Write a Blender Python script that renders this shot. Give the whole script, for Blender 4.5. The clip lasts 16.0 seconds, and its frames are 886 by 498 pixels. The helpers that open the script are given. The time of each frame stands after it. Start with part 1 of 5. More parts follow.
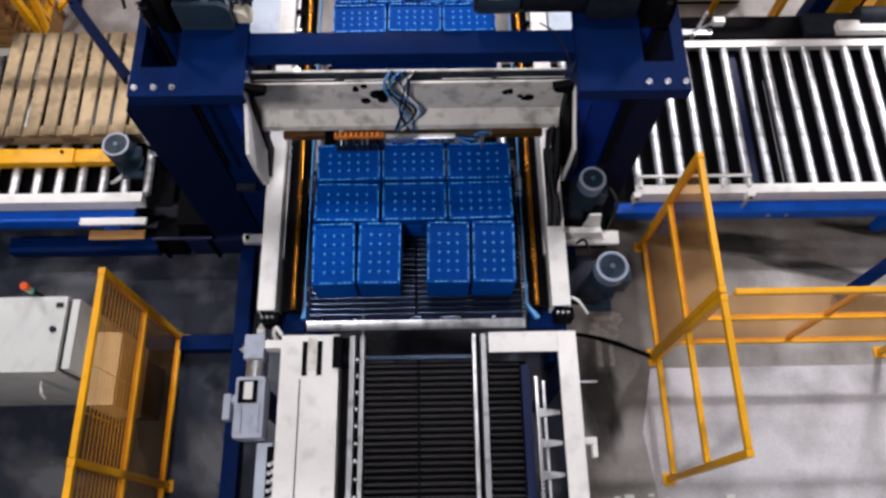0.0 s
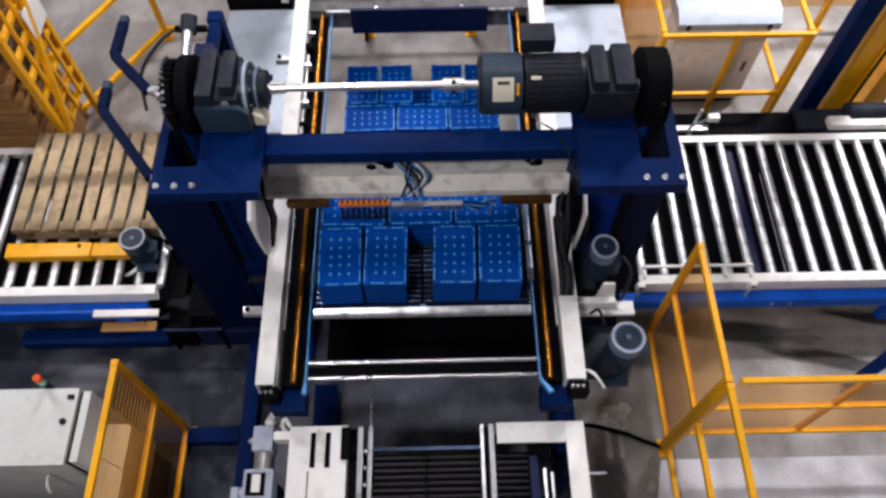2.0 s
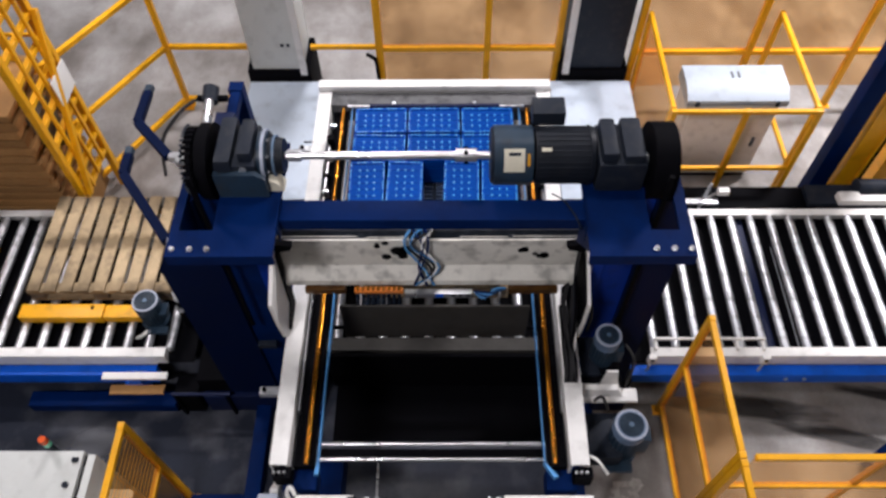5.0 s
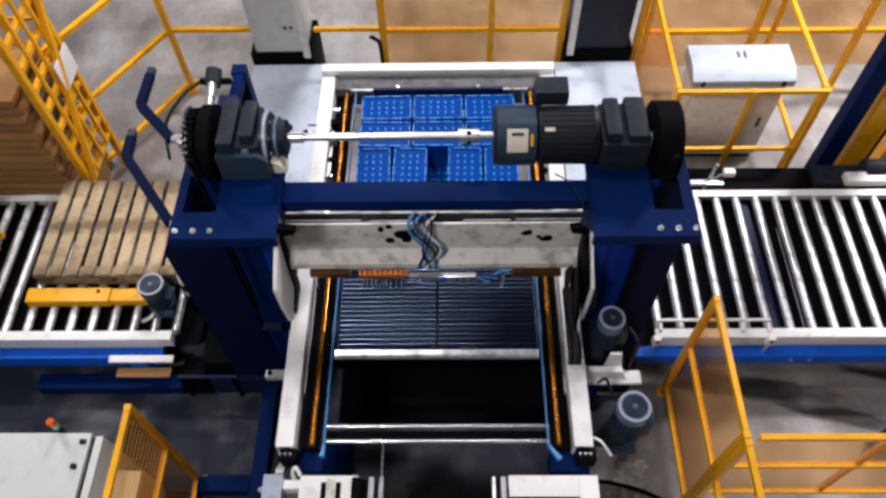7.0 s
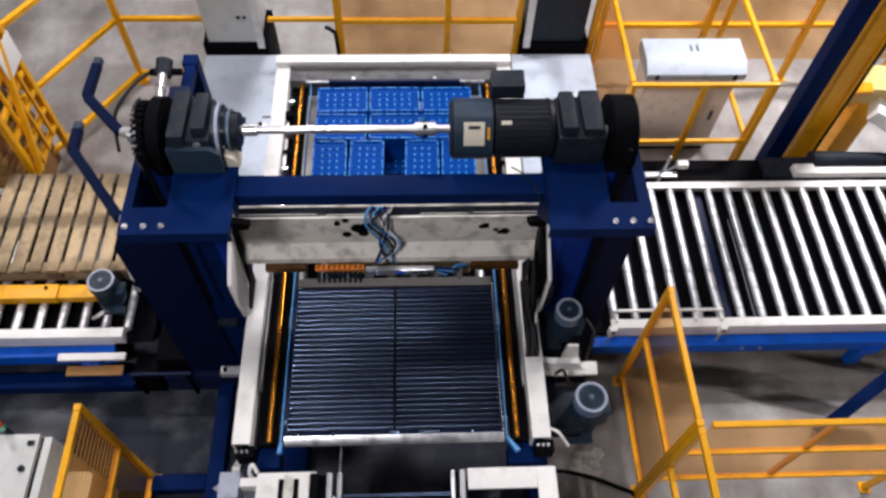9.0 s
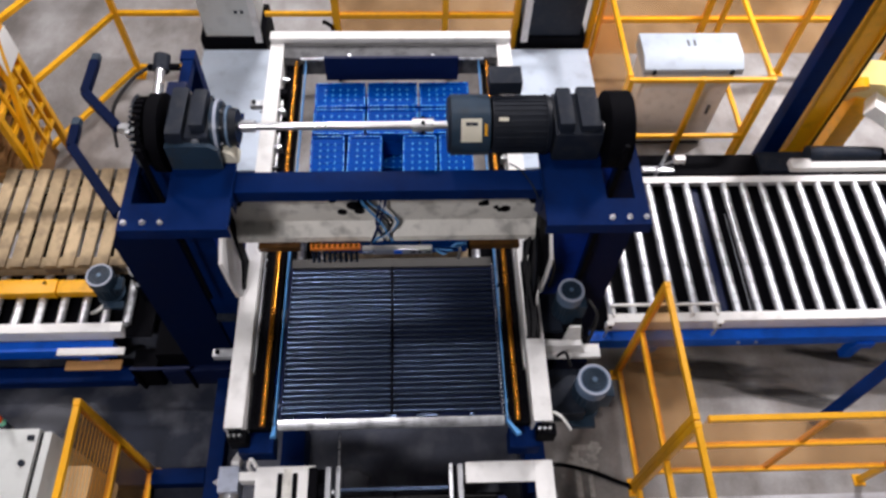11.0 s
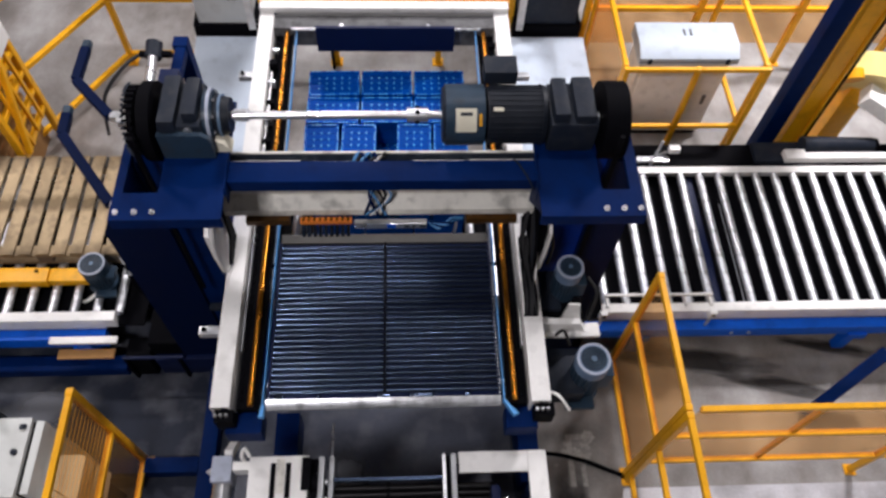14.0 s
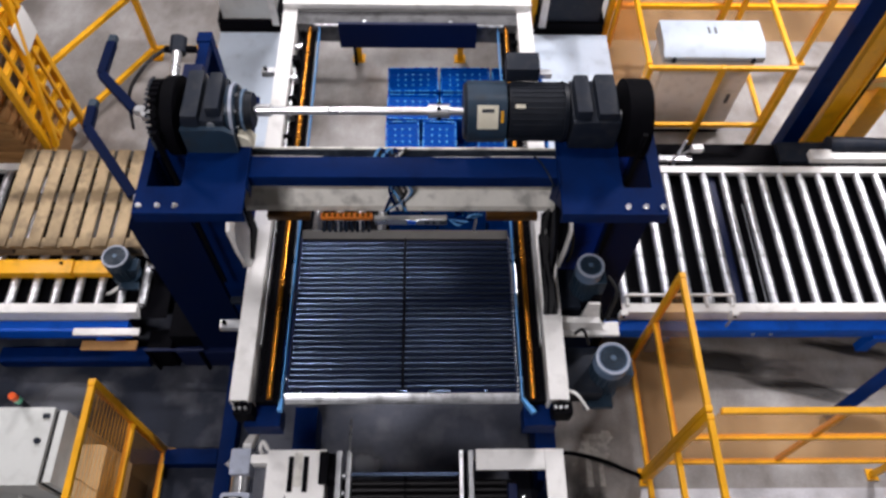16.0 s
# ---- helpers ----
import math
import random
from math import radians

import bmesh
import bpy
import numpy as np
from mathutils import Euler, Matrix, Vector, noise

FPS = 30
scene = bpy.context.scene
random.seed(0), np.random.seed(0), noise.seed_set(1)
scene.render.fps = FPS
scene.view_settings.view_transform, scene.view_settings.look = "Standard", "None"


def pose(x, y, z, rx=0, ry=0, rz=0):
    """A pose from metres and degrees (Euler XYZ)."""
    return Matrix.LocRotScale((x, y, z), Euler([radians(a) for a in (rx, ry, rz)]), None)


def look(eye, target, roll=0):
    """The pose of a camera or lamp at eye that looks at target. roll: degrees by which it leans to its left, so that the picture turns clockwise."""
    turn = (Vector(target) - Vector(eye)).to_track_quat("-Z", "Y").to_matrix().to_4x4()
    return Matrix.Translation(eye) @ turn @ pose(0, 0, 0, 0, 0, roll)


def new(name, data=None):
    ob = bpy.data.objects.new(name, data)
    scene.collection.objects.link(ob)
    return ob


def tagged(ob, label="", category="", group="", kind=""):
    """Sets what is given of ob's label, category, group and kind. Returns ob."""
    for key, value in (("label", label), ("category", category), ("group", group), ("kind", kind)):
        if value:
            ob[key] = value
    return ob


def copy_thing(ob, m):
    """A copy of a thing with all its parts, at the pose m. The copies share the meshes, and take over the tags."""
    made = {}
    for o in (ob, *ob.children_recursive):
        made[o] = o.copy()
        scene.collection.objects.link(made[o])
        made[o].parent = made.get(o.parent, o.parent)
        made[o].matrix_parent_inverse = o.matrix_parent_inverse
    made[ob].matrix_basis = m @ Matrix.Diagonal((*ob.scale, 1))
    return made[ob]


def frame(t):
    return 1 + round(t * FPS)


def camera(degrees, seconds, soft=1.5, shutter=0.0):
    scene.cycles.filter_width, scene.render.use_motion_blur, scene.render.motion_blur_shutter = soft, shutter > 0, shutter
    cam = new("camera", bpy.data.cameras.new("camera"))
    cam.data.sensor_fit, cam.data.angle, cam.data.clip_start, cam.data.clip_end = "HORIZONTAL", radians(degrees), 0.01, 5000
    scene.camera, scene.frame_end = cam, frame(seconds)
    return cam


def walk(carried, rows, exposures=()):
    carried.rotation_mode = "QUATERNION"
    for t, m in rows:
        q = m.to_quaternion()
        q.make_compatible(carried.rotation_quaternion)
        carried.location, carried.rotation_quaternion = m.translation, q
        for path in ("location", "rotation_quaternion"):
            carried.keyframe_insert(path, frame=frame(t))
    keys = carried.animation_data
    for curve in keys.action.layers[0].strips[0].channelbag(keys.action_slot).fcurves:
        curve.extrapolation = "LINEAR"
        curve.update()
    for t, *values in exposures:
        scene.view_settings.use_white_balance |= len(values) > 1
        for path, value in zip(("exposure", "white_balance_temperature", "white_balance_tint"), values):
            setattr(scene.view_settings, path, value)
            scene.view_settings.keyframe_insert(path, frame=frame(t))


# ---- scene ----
cam = camera(61.0, 16.0, soft=2.8)

PATH = [
    (0.0, pose(-0.012, 0.044, 5.962, 22.10, -0.36, -1.06)),
    (0.5, pose(-0.014, 0.024, 5.991, 24.05, 0.42, -0.63)),
    (1.0, pose(-0.004, 0.013, 6.024, 26.54, 0.65, -0.70)),
    (1.5, pose(-0.017, -0.002, 6.044, 28.16, 0.93, -0.64)),
    (2.0, pose(-0.018, 0.009, 6.056, 28.91, 0.21, -1.11)),
    (2.5, pose(-0.013, 0.012, 6.061, 30.17, -0.21, -1.67)),
    (3.0, pose(-0.015, 0.015, 6.070, 31.48, 0.17, -1.88)),
    (3.5, pose(-0.010, 0.004, 6.080, 33.50, -2.35, -1.97)),
    (4.0, pose(-0.005, -0.005, 6.069, 33.88, -0.40, -1.14)),
    (4.5, pose(-0.011, -0.006, 6.068, 33.83, 0.22, -0.29)),
    (4.7, pose(-0.015, -0.009, 6.072, 34.19, 0.38, 0.12)),
    (6.8, pose(-0.002, -0.021, 6.062, 33.52, 0.52, 0.29)),
    (7.0, pose(-0.000, -0.026, 6.058, 33.02, 0.95, 0.22)),
    (7.5, pose(0.002, -0.023, 6.055, 32.84, 0.47, -0.33)),
    (8.0, pose(0.010, -0.018, 6.054, 33.36, -0.36, -1.04)),
    (8.5, pose(0.009, -0.012, 6.054, 32.52, -1.21, -1.53)),
    (9.0, pose(0.009, -0.007, 6.052, 32.37, -1.47, -1.80)),
    (11.5, pose(0.009, -0.006, 6.080, 31.79, -1.59, -1.92)),
    (12.0, pose(0.013, -0.004, 6.077, 31.89, -1.46, -1.88)),
    (12.5, pose(0.013, 0.006, 6.075, 31.73, -1.28, -1.90)),
    (13.0, pose(0.008, 0.013, 6.076, 31.14, -1.78, -1.95)),
    (13.5, pose(0.009, 0.013, 6.074, 30.85, -1.88, -1.89)),
    (14.0, pose(0.010, 0.013, 6.073, 30.92, -2.07, -1.98)),
    (14.5, pose(0.008, 0.010, 6.074, 30.40, -2.30, -1.83)),
    (15.0, pose(0.011, 0.014, 6.076, 29.94, -1.63, -1.04)),
    (15.5, pose(0.009, 0.013, 6.079, 30.39, -1.27, -0.96)),
    (16.0, pose(0.009, 0.010, 6.070, 30.69, -1.16, -0.60)),
]
walk(cam, PATH)

# ---- world and light ----
world = bpy.data.worlds.new("hall_air")
scene.world = world
world.use_nodes = True
bg = world.node_tree.nodes["Background"]
bg.inputs[0].default_value = (0.75, 0.85, 1.0, 1)
bg.inputs[1].default_value = 0.01
scene.view_settings.exposure = -0.32


def bay_lamp_light(x, y, z, sx, sy, watts, color=(0.98, 0.93, 0.965), aim=None):
    d = bpy.data.lights.new("bay_light", "AREA")
    d.shape, d.size, d.size_y, d.energy, d.color = "RECTANGLE", sx, sy, watts, color
    ob = new("bay_light", d)
    ob.matrix_world = look((x, y, z), aim or (x, y + 0.001, 0))
    return ob


LAMPS = [(6.8, 1.4, 6.8, 60), (5.4, 6.9, 6.8, 920), (-1.0, 8.6, 7.6, 460), (-5.4, 5.8, 7.4, 280), (0.4, 3.9, 8.6, 100), (-2.0, -1.5, 8.6, 385)]
for lx, ly, lz, w in LAMPS:
    bay_lamp_light(lx, ly, lz - 0.16, 1.2, 0.5, w)


# ---- materials ----
def mat(name, color, rough=0.5, metal=0.0, vary=0.25, scale=3.0, fine=40.0, bump=0.08, dirt=0.0, dirt_color=(0.03, 0.028, 0.025), rnd=0.0, coat=0.0, spec=0.35):
    """Painted or bare surface: broad blotches, fine grain, optional dirt patches and per-object variation."""
    m = bpy.data.materials.new(name)
    m.use_nodes = True
    nt = m.node_tree
    n, l = nt.nodes, nt.links
    b = n["Principled BSDF"]
    tc = n.new("ShaderNodeTexCoord")
    n1, n2, n3 = n.new("ShaderNodeTexNoise"), n.new("ShaderNodeTexNoise"), n.new("ShaderNodeTexNoise")
    n1.inputs["Scale"].default_value, n1.inputs["Detail"].default_value = scale, 5
    n2.inputs["Scale"].default_value, n2.inputs["Detail"].default_value = fine, 4
    n3.inputs["Scale"].default_value, n3.inputs["Detail"].default_value = scale * 1.7, 8
    for q in (n1, n2, n3):
        l.new(tc.outputs["Object"], q.inputs["Vector"])
    mix = n.new("ShaderNodeMix")
    mix.data_type = "RGBA"
    lo = tuple(c * (1 - vary) for c in color)
    hi = tuple(min(1, c * (1 + vary * 0.6)) for c in color)
    mix.inputs[6].default_value, mix.inputs[7].default_value = (*lo, 1), (*hi, 1)
    add = n.new("ShaderNodeMath")
    add.operation = "ADD"
    mul = n.new("ShaderNodeMath")
    mul.operation = "MULTIPLY_ADD"
    mul.inputs[1].default_value, mul.inputs[2].default_value = 0.4, -0.2
    l.new(n2.outputs[0], mul.inputs[0])
    l.new(n1.outputs[0], add.inputs[0])
    l.new(mul.outputs[0], add.inputs[1])
    l.new(add.outputs[0], mix.inputs[0])
    out = mix.outputs[2]
    if rnd:
        oi = n.new("ShaderNodeObjectInfo")
        mr = n.new("ShaderNodeMapRange")
        mr.inputs[3].default_value, mr.inputs[4].default_value = 1 - rnd, 1 + rnd * 0.5
        l.new(oi.outputs["Random"], mr.inputs[0])
        mm = n.new("ShaderNodeMix")
        mm.data_type, mm.blend_type = "RGBA", "MULTIPLY"
        mm.inputs[0].default_value = 1
        l.new(out, mm.inputs[6])
        l.new(mr.outputs[0], mm.inputs[7])
        out = mm.outputs[2]
    if dirt:
        ramp = n.new("ShaderNodeValToRGB")
        ramp.color_ramp.elements[0].position, ramp.color_ramp.elements[1].position = 0.56 - dirt * 0.12, 0.70
        l.new(n3.outputs[0], ramp.inputs[0])
        sc = n.new("ShaderNodeMath")
        sc.operation = "MULTIPLY"
        sc.inputs[1].default_value = min(1.0, dirt)
        l.new(ramp.outputs[0], sc.inputs[0])
        dm = n.new("ShaderNodeMix")
        dm.data_type = "RGBA"
        l.new(sc.outputs[0], dm.inputs[0])
        l.new(out, dm.inputs[6])
        dm.inputs[7].default_value = (*dirt_color, 1)
        out = dm.outputs[2]
    l.new(out, b.inputs["Base Color"])
    rr = n.new("ShaderNodeMapRange")
    rr.inputs[3].default_value, rr.inputs[4].default_value = max(0.05, rough - 0.12), min(1, rough + 0.14)
    l.new(n1.outputs[0], rr.inputs[0])
    l.new(rr.outputs[0], b.inputs["Roughness"])
    b.inputs["Metallic"].default_value = metal
    b.inputs["Specular IOR Level"].default_value = spec
    b.inputs["Coat Weight"].default_value = coat
    if bump:
        bp = n.new("ShaderNodeBump")
        bp.inputs["Strength"].default_value, bp.inputs["Distance"].default_value = bump, 0.004
        l.new(n2.outputs[0], bp.inputs["Height"])
        l.new(bp.outputs[0], b.inputs["Normal"])
    return m


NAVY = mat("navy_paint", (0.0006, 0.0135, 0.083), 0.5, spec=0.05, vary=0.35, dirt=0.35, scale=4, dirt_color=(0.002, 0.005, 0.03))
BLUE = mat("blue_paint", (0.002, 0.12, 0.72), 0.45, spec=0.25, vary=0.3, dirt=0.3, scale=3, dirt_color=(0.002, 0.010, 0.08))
LITNAVY = mat("column_blue_paint", (0.0012, 0.028, 0.26), 0.5, spec=0.1, vary=0.35, dirt=0.35, scale=4, dirt_color=(0.002, 0.006, 0.04))
SHADENAVY = mat("deep_navy_paint", (0.0006, 0.006, 0.036), 0.55, spec=0.06, vary=0.35, scale=5)
DARKBLUE = mat("dark_blue_paint", (0.004, 0.010, 0.05), 0.5, spec=0.2, vary=0.3)
WHITE = mat("cream_white_paint", (0.84, 0.83, 0.81), 0.42, vary=0.1, dirt=0.2, dirt_color=(0.16, 0.15, 0.13), scale=5)
WORN_WHITE = mat("worn_white_paint", (0.76, 0.74, 0.68), 0.5, vary=0.2, dirt=0.55, dirt_color=(0.09, 0.085, 0.075), scale=6)
PALE = mat("pale_sheet_steel", (0.51, 0.585, 0.68), 0.45, vary=0.14, dirt=0.3, dirt_color=(0.22, 0.25, 0.3), scale=4)
YELLOW = mat("yellow_paint", (0.92, 0.43, 0.008), 0.4, vary=0.2, dirt=0.25, dirt_color=(0.28, 0.13, 0.01), scale=5)
MOTTLED_BLUEGREY = mat("blue_grey_grease", (0.020, 0.028, 0.046), 0.45, vary=0.6, dirt=0.6, dirt_color=(0.10, 0.12, 0.15), scale=11)
SHADEBRASS = mat("oily_brass_plate", (0.10, 0.042, 0.007), 0.45, metal=0.4, vary=0.4, dirt=0.6, dirt_color=(0.03, 0.015, 0.008), scale=9)
AMBER = mat("brass_rail", (0.40, 0.155, 0.014), 0.24, metal=0.85, vary=0.3, dirt=0.3, dirt_color=(0.20, 0.08, 0.01), scale=5)
ORANGE = mat("orange_plastic", (0.75, 0.22, 0.03), 0.4, vary=0.2)
STEEL = mat("bright_steel", (0.72, 0.73, 0.75), 0.28, metal=0.85, vary=0.2, dirt=0.25, fine=90)
ZINC = mat("galvanised_tube", (0.70, 0.72, 0.75), 0.34, metal=0.6, vary=0.3, dirt=0.8, dirt_color=(0.16, 0.16, 0.17), rnd=0.15, scale=7)
DARKSTEEL = mat("dark_steel_tube", (0.052, 0.074, 0.125), 0.20, metal=0.85, vary=0.3, rnd=0.35, fine=80)
INFEEDSTEEL = mat("dull_dark_roller_steel", (0.018, 0.017, 0.019), 0.48, metal=0.6, vary=0.3, rnd=0.3, fine=80)
FEEDSTEEL = mat("worn_guide_steel", (0.42, 0.43, 0.45), 0.42, metal=0.6, vary=0.25, dirt=0.45, scale=9)
MARKPAINT = mat("worn_marking_paint", (0.40, 0.38, 0.35), 0.7, vary=0.45, dirt=0.7, dirt_color=(0.20, 0.19, 0.18), scale=14)
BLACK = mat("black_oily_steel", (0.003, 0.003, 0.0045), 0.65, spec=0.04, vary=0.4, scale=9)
DULLSTEEL = mat("dull_grey_steel", (0.16, 0.165, 0.18), 0.5, metal=0.4, vary=0.3, dirt=0.4, scale=8)
DUSTGREY = mat("dusty_grey_steel", (0.13, 0.13, 0.135), 0.7, vary=0.5, dirt=0.7, dirt_color=(0.02, 0.02, 0.02), scale=6)
GRIME_SHADE = mat("grimy_grey_steel", (0.05, 0.047, 0.043), 0.6, vary=0.4, dirt=0.5, scale=7)
RUBBER = mat("black_rubber", (0.018, 0.018, 0.02), 0.7, vary=0.3)
MOTORGREY = mat("slate_motor_paint", (0.021, 0.042, 0.070), 0.42, spec=0.25, vary=0.3, dirt=0.4, scale=8)
DARKGREY = mat("dark_grey_cast_iron", (0.013, 0.018, 0.030), 0.52, spec=0.2, vary=0.35, dirt=0.5, dirt_color=(0.034, 0.037, 0.042), scale=9)
LIGHTGREY = mat("light_grey_enclosure", (0.68, 0.70, 0.68), 0.45, vary=0.1, dirt=0.25, dirt_color=(0.25, 0.25, 0.23), scale=4)
LILAC = mat("grey_lilac_motor_paint", (0.42, 0.46, 0.56), 0.4, vary=0.15, dirt=0.3, dirt_color=(0.12, 0.12, 0.15), scale=8)
COWL = mat("pale_slate_cowl_paint", (0.13, 0.19, 0.29), 0.4, vary=0.3, dirt=0.3, dirt_color=(0.03, 0.04, 0.06), scale=9)
STATOR = mat("near_black_motor_paint", (0.009, 0.012, 0.019), 0.5, spec=0.2, vary=0.4, dirt=0.3, dirt_color=(0.02, 0.022, 0.026), scale=9)
PAPER = mat("white_paper", (0.86, 0.85, 0.82), 0.6, vary=0.06)
PALEYELLOW = mat("pale_yellow_cover", (0.88, 0.72, 0.28), 0.4, vary=0.15, dirt=0.2, scale=3, dirt_color=(0.5, 0.36, 0.1))
LABEL = mat("paper_label", (0.72, 0.68, 0.55), 0.6, vary=0.15)
SKYBLUE = mat("light_blue_plastic", (0.09, 0.31, 0.66), 0.4, vary=0.25, scale=12)
CRATE = mat("blue_crate_plastic", (0.0003, 0.066, 0.36), 0.42, spec=0.04, vary=0.25, rnd=0.18, scale=8, fine=60)
CRATE_IN = mat("blue_crate_inside", (0.0003, 0.054, 0.31), 0.5, spec=0.04, vary=0.25, rnd=0.15, scale=8)
CAP = mat("light_blue_caps", (0.08, 0.42, 0.85), 0.35, vary=0.2, scale=30)
PINE = mat("weathered_pine", (0.57, 0.43, 0.26), 0.75, vary=0.4, dirt=0.6, dirt_color=(0.20, 0.15, 0.10), rnd=0.25, scale=6, fine=60, bump=0.25)


def grime_bands(m):
    """Dark dirt across the boards where the bearers lie below."""
    n, l = m.node_tree.nodes, m.node_tree.links
    b = n["Principled BSDF"]
    src = b.inputs["Base Color"].links[0].from_socket
    tc, sep, nz = n.new("ShaderNodeTexCoord"), n.new("ShaderNodeSeparateXYZ"), n.new("ShaderNodeTexNoise")
    nz.inputs["Scale"].default_value = 9
    l.new(tc.outputs["Object"], sep.inputs[0])
    l.new(tc.outputs["Object"], nz.inputs["Vector"])
    ab, ad, r = n.new("ShaderNodeMath"), n.new("ShaderNodeMath"), n.new("ShaderNodeValToRGB")
    ab.operation, ad.operation = "ABSOLUTE", "MULTIPLY_ADD"
    ad.inputs[1].default_value = 0.16
    l.new(sep.outputs[1], ab.inputs[0])
    l.new(nz.outputs[0], ad.inputs[0])
    l.new(ab.outputs[0], ad.inputs[2])
    e = r.color_ramp.elements
    e[0].position, e[0].color = 0.10, (0.42, 0.40, 0.37, 1)
    e[1].position, e[1].color = 0.60, (0.34, 0.32, 0.30, 1)
    for p, c in ((0.17, 1.0), (0.43, 1.0)):
        q = e.new(p)
        q.color = (c, c, c, 1)
    l.new(ad.outputs[0], r.inputs[0])
    mx = n.new("ShaderNodeMix")
    mx.data_type, mx.blend_type = "RGBA", "MULTIPLY"
    mx.inputs[0].default_value = 1.0
    l.new(src, mx.inputs[6])
    l.new(r.outputs[0], mx.inputs[7])
    l.new(mx.outputs[2], b.inputs["Base Color"])


grime_bands(PINE)
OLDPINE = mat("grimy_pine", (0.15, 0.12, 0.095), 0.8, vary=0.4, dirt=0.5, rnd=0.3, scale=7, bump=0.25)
CARD = mat("brown_board", (0.42, 0.22, 0.08), 0.8, vary=0.4, rnd=0.3, scale=5)
GREENGLASS = mat("green_lens", (0.2, 0.7, 0.45), 0.2, vary=0.1)
REDGLASS = mat("red_orange_lens", (0.8, 0.12, 0.03), 0.2, vary=0.1)
WALLPAINT = mat("hall_wall_paint", (0.22, 0.22, 0.21), 0.8, vary=0.2, scale=1, dirt=0.3)
CEILPAINT = mat("hall_roof_sheet", (0.10, 0.10, 0.105), 0.8, vary=0.2, scale=1)
BLUEGREY = mat("blue_grey_motor_paint", (0.12, 0.19, 0.29), 0.42, vary=0.25, dirt=0.35, dirt_color=(0.05, 0.06, 0.08), scale=8)


def lamp_glow():
    m = bpy.data.materials.new("lamp_diffuser")
    m.use_nodes = True
    b = m.node_tree.nodes["Principled BSDF"]
    b.inputs["Emission Color"].default_value, b.inputs["Emission Strength"].default_value = (1, 0.97, 0.92, 1), 6
    return m


GLOW = lamp_glow()


def concrete():
    """Worn hall floor: pale screed, a dark strip, rubber marks, stains and fine grain."""
    m = bpy.data.materials.new("worn_concrete_floor")
    m.use_nodes = True
    nt = m.node_tree
    n, l = nt.nodes, nt.links
    b = n["Principled BSDF"]
    tc = n.new("ShaderNodeTexCoord")

    def noise_tex(scale, detail, rough=0.55, stretch=None):
        q = n.new("ShaderNodeTexNoise")
        q.inputs["Scale"].default_value, q.inputs["Detail"].default_value, q.inputs["Roughness"].default_value = scale, detail, rough
        if stretch:
            mp = n.new("ShaderNodeMapping")
            mp.inputs["Scale"].default_value = stretch
            l.new(tc.outputs["Object"], mp.inputs[0])
            l.new(mp.outputs[0], q.inputs["Vector"])
        else:
            l.new(tc.outputs["Object"], q.inputs["Vector"])
        return q

    def ramp(src, stops):
        r = n.new("ShaderNodeValToRGB")
        e = r.color_ramp.elements
        e[0].position, e[0].color = stops[0][0], (*stops[0][1], 1)
        e[1].position, e[1].color = stops[-1][0], (*stops[-1][1], 1)
        for p, c in stops[1:-1]:
            q = e.new(p)
            q.color = (*c, 1)
        l.new(src.outputs[0], r.inputs[0])
        return r

    base = ramp(noise_tex(0.8, 7, 0.6), [(0.34, (0.19, 0.178, 0.168)), (0.48, (0.30, 0.286, 0.276)), (0.64, (0.45, 0.44, 0.435))])
    stain = ramp(noise_tex(1.3, 9, 0.65, (1.0, 0.55, 1.0)), [(0.42, (1, 1, 1)), (0.60, (0.66, 0.62, 0.59)), (0.78, (0.34, 0.31, 0.29))])
    grain = ramp(noise_tex(55, 3), [(0.3, (0.88, 0.88, 0.88)), (0.7, (1.06, 1.06, 1.06))])
    a = n.new("ShaderNodeMix")
    a.data_type, a.blend_type = "RGBA", "MULTIPLY"
    a.inputs[0].default_value = 1
    l.new(base.outputs[0], a.inputs[6])
    l.new(stain.outputs[0], a.inputs[7])
    c = n.new("ShaderNodeMix")
    c.data_type, c.blend_type = "RGBA", "MULTIPLY"
    c.inputs[0].default_value = 1
    l.new(a.outputs[2], c.inputs[6])
    l.new(grain.outputs[0], c.inputs[7])
    l.new(c.outputs[2], b.inputs["Base Color"])
    rr = ramp(noise_tex(2.2, 6), [(0.3, (0.38, 0.38, 0.38)), (0.75, (0.72, 0.72, 0.72))])
    l.new(rr.outputs[0], b.inputs["Roughness"])
    bp = n.new("ShaderNodeBump")
    bp.inputs["Strength"].default_value, bp.inputs["Distance"].default_value = 0.15, 0.003
    l.new(noise_tex(30, 6).outputs[0], bp.inputs["Height"])
    l.new(bp.outputs[0], b.inputs["Normal"])
    return m


